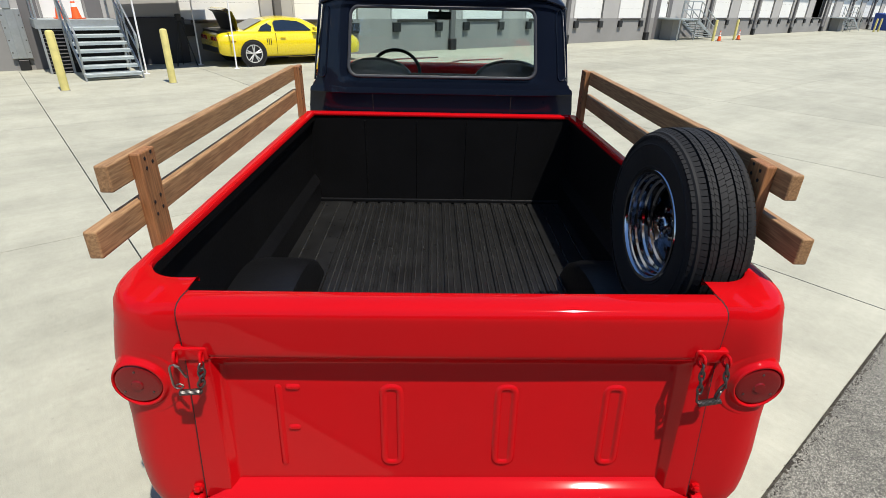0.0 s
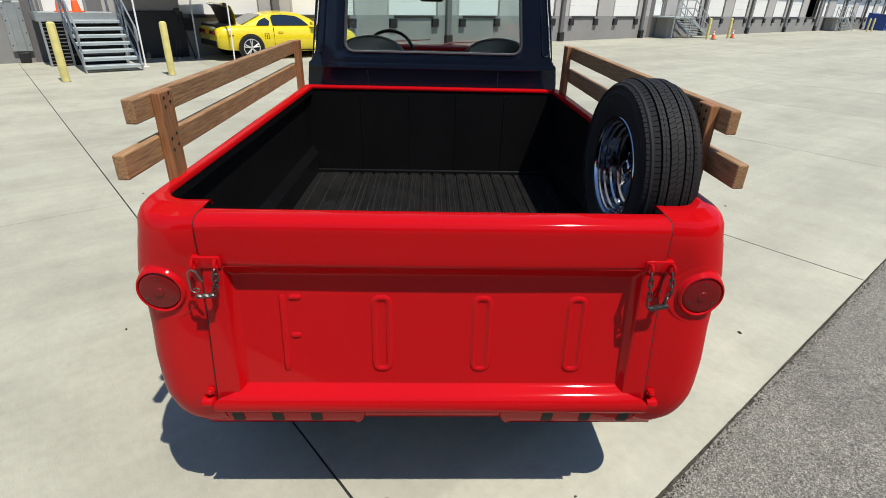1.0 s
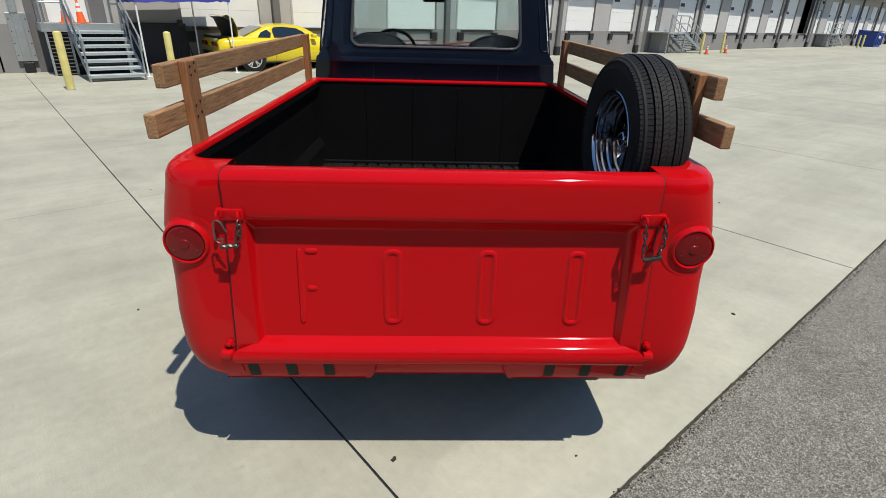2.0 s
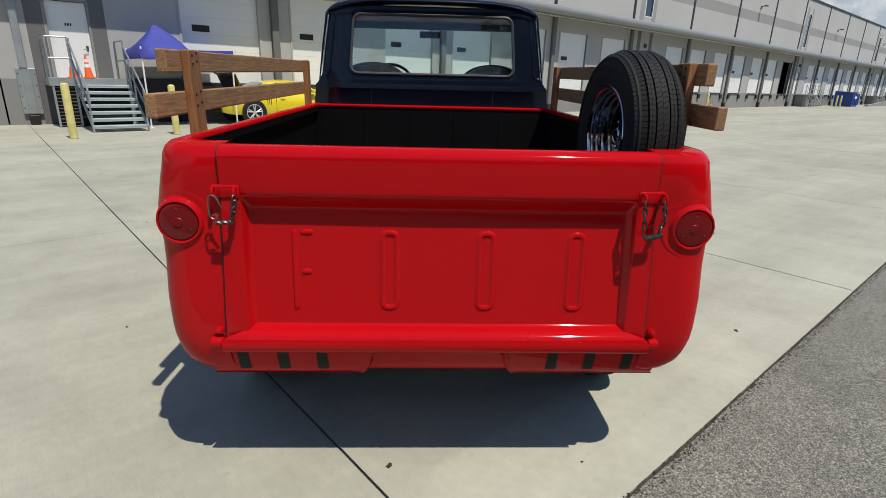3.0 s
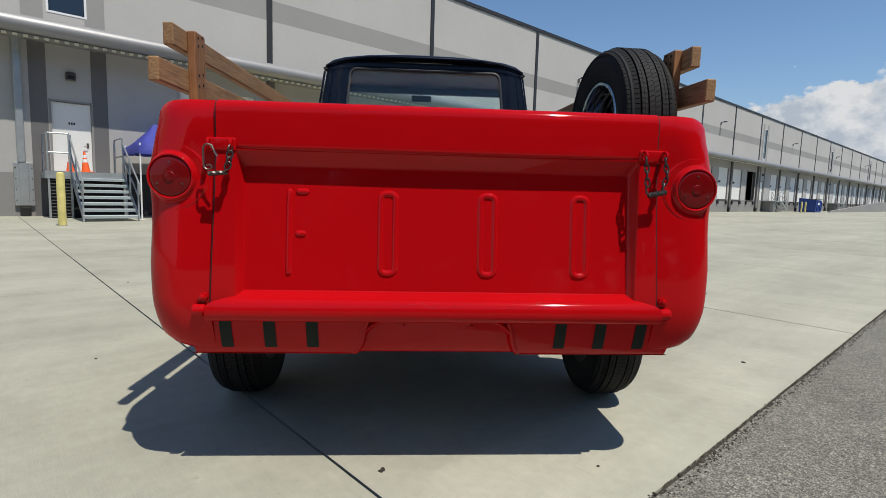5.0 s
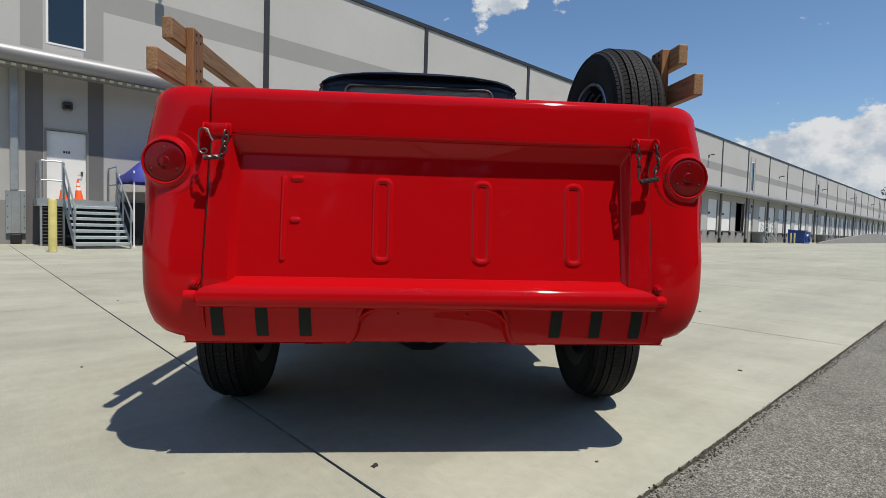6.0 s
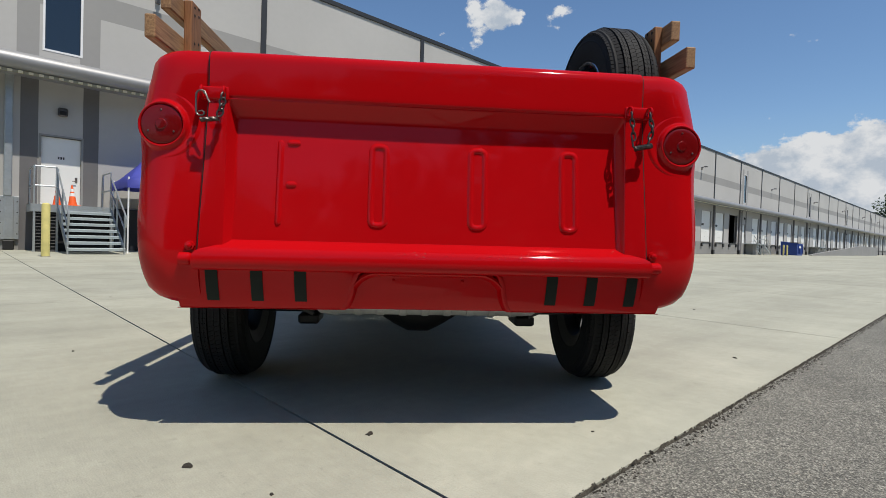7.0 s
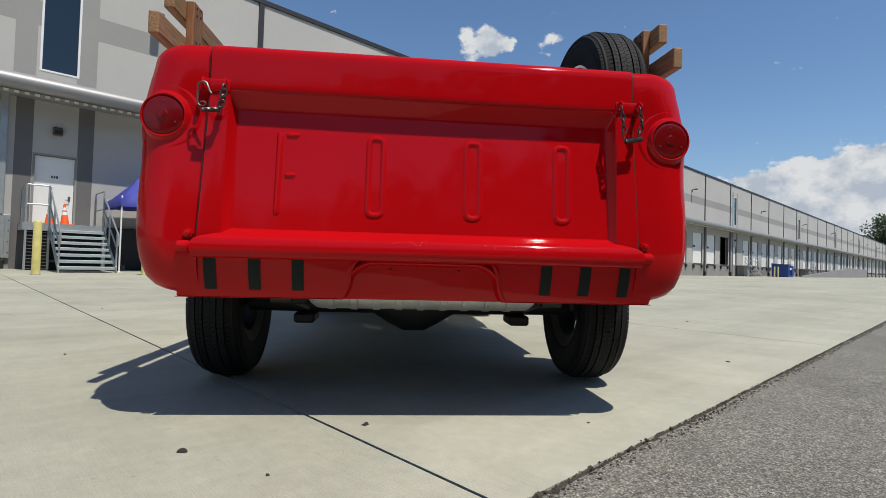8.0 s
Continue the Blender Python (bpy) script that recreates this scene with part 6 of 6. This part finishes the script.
for f in (1.0, 0.75, 0.5, 0.25, 0.04):
    ring = []
    for k, p in enumerate(per):
        q_ = peak.lerp(p, f)
        q_.z -= 0.07 * math.sin(math.pi * f) * (0.6 + 0.4 * math.cos(math.pi * (k % n) / n * 2)) + 0.52 * math.sin(math.pi * f) * min(1.0, max(0.0, (q_.x + 0.45) / 0.7)) * (1.0 - 0.5 * f) + 0.05 * math.sin(q_.x * 9 + q_.y * 5) * math.sin(math.pi * f)
        ring.append(q_)
    rings.append(ring)
skirt = [Vector((p.x, p.y, p.z - 0.22 - 0.02 * math.sin(k * 2.4))) for k, p in enumerate(per)]
loft(bm, [skirt] + rings, close_ring=True)
part("canopy_cloth", bm, BLUE, tent, "creased blue fabric canopy", smooth=True, angle=60)
tri = thing("tripod", "black camera tripod standing beside the tent", "tripod", PLAN @ pose(3.75, 16.6, 0))
for a in (90, 210, 330):
    bm = bmesh.new()
    tube(bm, [(0.03 * math.cos(radians(a)), 0.03 * math.sin(radians(a)), 1.25), (0.32 * math.cos(radians(a)), 0.32 * math.sin(radians(a)), 0.0)], 0.018, 7)
    part("leg", bm, BLACK, tri, smooth=True)
part("head", box_bm(-0.07, 0.07, -0.06, 0.06, 1.22, 1.42, 0.02), BLACK, tri)
# No cloth: a near-black panel imitates the grey wall base in the tent's shade.
shade_panel = single("dark_tarp", box_bm(2.45, 4.10, 17.30, 17.385, 0.0, 1.30, 0.02), SEAT, "dark panel for the grey wall base shaded by the tent", "tarp", PLAN)

# ---- far end of the yard: bin, ramp, trees ----
bin_ = thing("dumpster", "blue steel dumpster standing by the dock wall", "dumpster", PLAN @ pose(74.2, 14.6, 0))
bm = bmesh.new()
loft(bm, [[(0, 0, 0.0), (2.6, 0, 0.0), (2.6, 1.7, 0.0), (0, 1.7, 0.0)], [(-0.12, -0.05, 1.45), (2.72, -0.05, 1.45), (2.72, 1.75, 1.7), (-0.12, 1.75, 1.7)]], close_ring=True, cap=True)
part("tub", bm, BLUEBIN, bin_)
for x in (0.4, 1.1, 1.8, 2.5):
    part("rib", box_bm(x - 0.05, x + 0.05, -0.09, -0.03, 0.2, 1.4), BLUEBIN, bin_)
part("lid", box_bm(-0.14, 2.74, -0.06, 0.8, 1.54, 1.60, 0.01), BLACK, bin_)
part("writing_bar", box_bm(0.5, 1.4, -0.11, -0.092, 0.9, 1.15), WHITE, bin_)
ramp = bmesh.new()
loft(ramp, [[(80, 14.2, 0.0), (80, 14.2, 0.15), (118, 14.2, 1.7), (140, 14.2, 1.7), (140, 14.2, 0.0)], [(80, 14.5, 0.0), (80, 14.5, 0.15), (118, 14.5, 1.7), (140, 14.5, 1.7), (140, 14.5, 0.0)]], close_ring=True, cap=True)
single("ramp_wall", ramp, BASE, "grey concrete ramp wall along the far docks", "wall", PLAN, kind="structure")


def tree(m, h, seed, label):
    rd = random.Random(seed)
    t = thing("tree", label, "tree", m, group="trees beyond the yard")
    bm = bmesh.new()
    tube(bm, [(0, 0, 0), (rd.uniform(-.2, .2), rd.uniform(-.2, .2), h * 0.35), (rd.uniform(-.5, .5), rd.uniform(-.5, .5), h * 0.8)], [h * 0.022, h * 0.016, h * 0.005], 8)
    for k in range(6):
        a, z = rd.uniform(0, 6.28), h * rd.uniform(0.3, 0.7)
        tube(bm, [(0, 0, z), (math.cos(a) * h * 0.1, math.sin(a) * h * 0.1, z + h * 0.07), (math.cos(a) * h * 0.22, math.sin(a) * h * 0.22, z + h * 0.16)], [h * 0.009, h * 0.006, h * 0.002], 6)
    part("trunk", bm, BARK, t)
    verts, faces = [], []
    blobs = [(Vector((rd.gauss(0, 0.13) * h, rd.gauss(0, 0.13) * h, h * rd.uniform(0.36, 0.97))), h * rd.uniform(0.07, 0.14)) for _ in range(26)]
    for c, r in blobs:
        r *= 1.15 - 0.4 * abs(c.z / h - 0.6)
        for _ in range(70):
            d = Vector((rd.gauss(0, 1), rd.gauss(0, 1), rd.gauss(0, 0.8))).normalized()
            p = c + d * r * rd.uniform(0.55, 1.08)
            s_ = h * rd.uniform(0.012, 0.026)
            e1 = Vector((rd.gauss(0, 1), rd.gauss(0, 1), rd.gauss(0, 1))).normalized()
            e2 = e1.orthogonal().normalized()
            i = len(verts)
            verts += [p - e1 * s_, p + e2 * s_ * 0.7, p + e1 * s_, p - e2 * s_ * 0.7 + d * s_ * 0.4]
            faces.append((i, i + 1, i + 2, i + 3))
    me = bpy.data.meshes.new("crown")
    me.from_pydata(verts, [], faces)
    me.materials.append(LEAF)
    cr = new("crown", me)
    cr.parent = t
    return t


rd = random.Random(12)
kinds = [tree(PLAN @ pose(300, 30, -0.3), 19, 1, "tall dark green tree beyond the yard"), tree(PLAN @ pose(308, 20, -0.3), 16, 2, "broad dark green tree beyond the yard"), tree(PLAN @ pose(292, 12, -0.3), 21, 3, "tall dark green tree beyond the yard")]
tall = [tree(PLAN @ pose(300, 26, -0.3), 27, 4, "tall dark green tree beyond the yard"), tree(PLAN @ pose(305, 17, -0.3), 22, 5, "broad dark green tree beyond the yard"), tree(PLAN @ pose(298, 9, -0.3), 26, 6, "tall dark green tree beyond the yard")]
for k in range(26):
    u = 296 + rd.uniform(0, 26)
    v = 23 - k * 2.4
    copy_thing(tall[k % 3], PLAN @ pose(u, v, -0.3, 0, 0, rd.uniform(0, 360)))
# unseen trees across the road, behind the camera, added to darken the paint's reflections
for k in range(34):
    copy_thing(kinds[k % 3], PLAN @ pose(-68 + k * 4.3 + rd.uniform(-1.5, 1.5), -38 - rd.uniform(0, 5), -0.3, 0, 0, rd.uniform(0, 360)))
for k in range(34):
    copy_thing(kinds[(k + 1) % 3], PLAN @ pose(-66 + k * 4.1 + rd.uniform(-1.5, 1.5), -35 - rd.uniform(0, 3), -7.5, 0, 0, rd.uniform(0, 360)))

# ---- small things on the ground ----
for x, y, s in ((-0.19, 0.0, 0.022), (-0.70, -0.25, 0.026), (2.0, 1.27, 0.020), (-0.42, -0.42, 0.010), (0.62, 0.03, 0.010), (-1.9, 1.2, 0.012), (3.1, 3.6, 0.02), (-3.0, 3.6, 0.016)):
    rd2 = random.Random(int(x * 1000 + 7))
    bm = bmesh.new()
    c = LEVEL @ Vector((x, y, 0))
    s *= 0.66
    ring = []
    for k in range(9):
        a = 2 * math.pi * k / 9
        r = s * rd2.uniform(0.6, 1.15)
        ring.append((r * math.cos(a) * 1.3, r * math.sin(a)))
    loft(bm, [[(a, b, 0.0005) for a, b in ring], [(a * 0.8, b * 0.8, s * 0.22 + rd2.uniform(0, 0.003)) for a, b in ring]], close_ring=True, cap=True)
    single("dead_leaf", bm, DIRT, "small curled dark leaf lying on the concrete", "leaf", pose(c.x, c.y, 0, 0, 0, rd2.uniform(0, 360)), group="scraps on the paving")
def edge_v(u):
    return -0.596 + noise.noise((u * 1.3, 0.3, 0)) * 0.008 + noise.noise((u * 7.0, 3.3, 0)) * 0.008


# rough soil in the crevice between slab and asphalt
uu = [-6 + 0.02 * k for k in range(200)] + [-2 + 0.007 * k for k in range(900)] + [4.3 + 0.02 * k for k in range(400)]
ACROSS = 11
soil_v, soil_f = [], []
for u in uu:
    far = edge_v(u) - 0.005 - 0.036 * max(0.0, 0.05 + noise.noise((u * 5.0, 8.0, 0)) + 0.6 * noise.noise((u * 23.0, 2.0, 0)))
    for k in range(ACROSS):
        f = k / (ACROSS - 1)
        v = -0.5885 + (far + 0.5885) * f
        z = -0.0010 + 0.011 * noise.noise((u * 55, v * 55, 0)) + 0.005 * noise.noise((u * 140, v * 140, 4.0)) - 0.011 * f ** 2
        soil_v.append((u, v, z if 0 < k < ACROSS - 1 else -0.02))
for i in range(len(uu) - 1):
    for k in range(ACROSS - 1):
        a = i * ACROSS + k
        soil_f.append((a, a + 1, a + ACROSS + 1, a + ACROSS))
soil_me = bpy.data.meshes.new("edge_soil")
soil_me.from_pydata(soil_v, [], soil_f)
soil_me.materials.append(SOIL)
soil = new("edge_soil", soil_me)
soil.matrix_basis = PLAN
tagged(soil, "dark ragged soil line between concrete and asphalt", "soil", kind="stuff")
gr = bmesh.new()
rd3 = random.Random(5)
for k in range(4200):
    u = rd3.uniform(-2.5, 9.0)
    off_ = min(0.007, rd3.gauss(-0.020, 0.013)) if k % 60 else rd3.uniform(-0.10, 0.02)
    v = edge_v(u) + off_
    s = 0.0015 + 0.0055 * rd3.random() ** 2
    zb = 0.0 if v > -0.60 else -0.006
    a = rd3.uniform(0, 3)
    b = [gr.verts.new((u + s * math.cos(a + 2.1 * i) * 1.4, v + s * math.sin(a + 2.1 * i), zb)) for i in range(3)]
    top = gr.verts.new((u, v, zb + s * 0.9))
    for i in range(3):
        gr.faces.new((b[i], b[(i + 1) % 3], top))
single("edge_debris", gr, DIRT, "dark loose grit along the asphalt edge", "debris", PLAN, kind="stuff")

# pale stones loose on the asphalt
gv = bmesh.new()
for k in range(1800):
    u, v = rd3.uniform(-2.2, 4.0), -0.64 - 2.2 * rd3.random() ** 1.6
    s, a = rd3.uniform(0.0018, 0.0048), rd3.uniform(0, 3)
    foot = [gv.verts.new((u + s * math.cos(a + 1.57 * i) * 1.3, v + s * math.sin(a + 1.57 * i), -0.0065)) for i in range(4)]
    top = [gv.verts.new((u + 0.55 * s * math.cos(a + 1.57 * i) * 1.3, v + 0.55 * s * math.sin(a + 1.57 * i), -0.0065 + s * 0.8)) for i in range(4)]
    gv.faces.new(top)
    for i in range(4):
        gv.faces.new((foot[i], foot[(i + 1) % 4], top[(i + 1) % 4], top[i]))
single("loose_gravel", gv, GRAVEL, "pale loose stone chips scattered on the asphalt", "gravel", PLAN, kind="stuff")
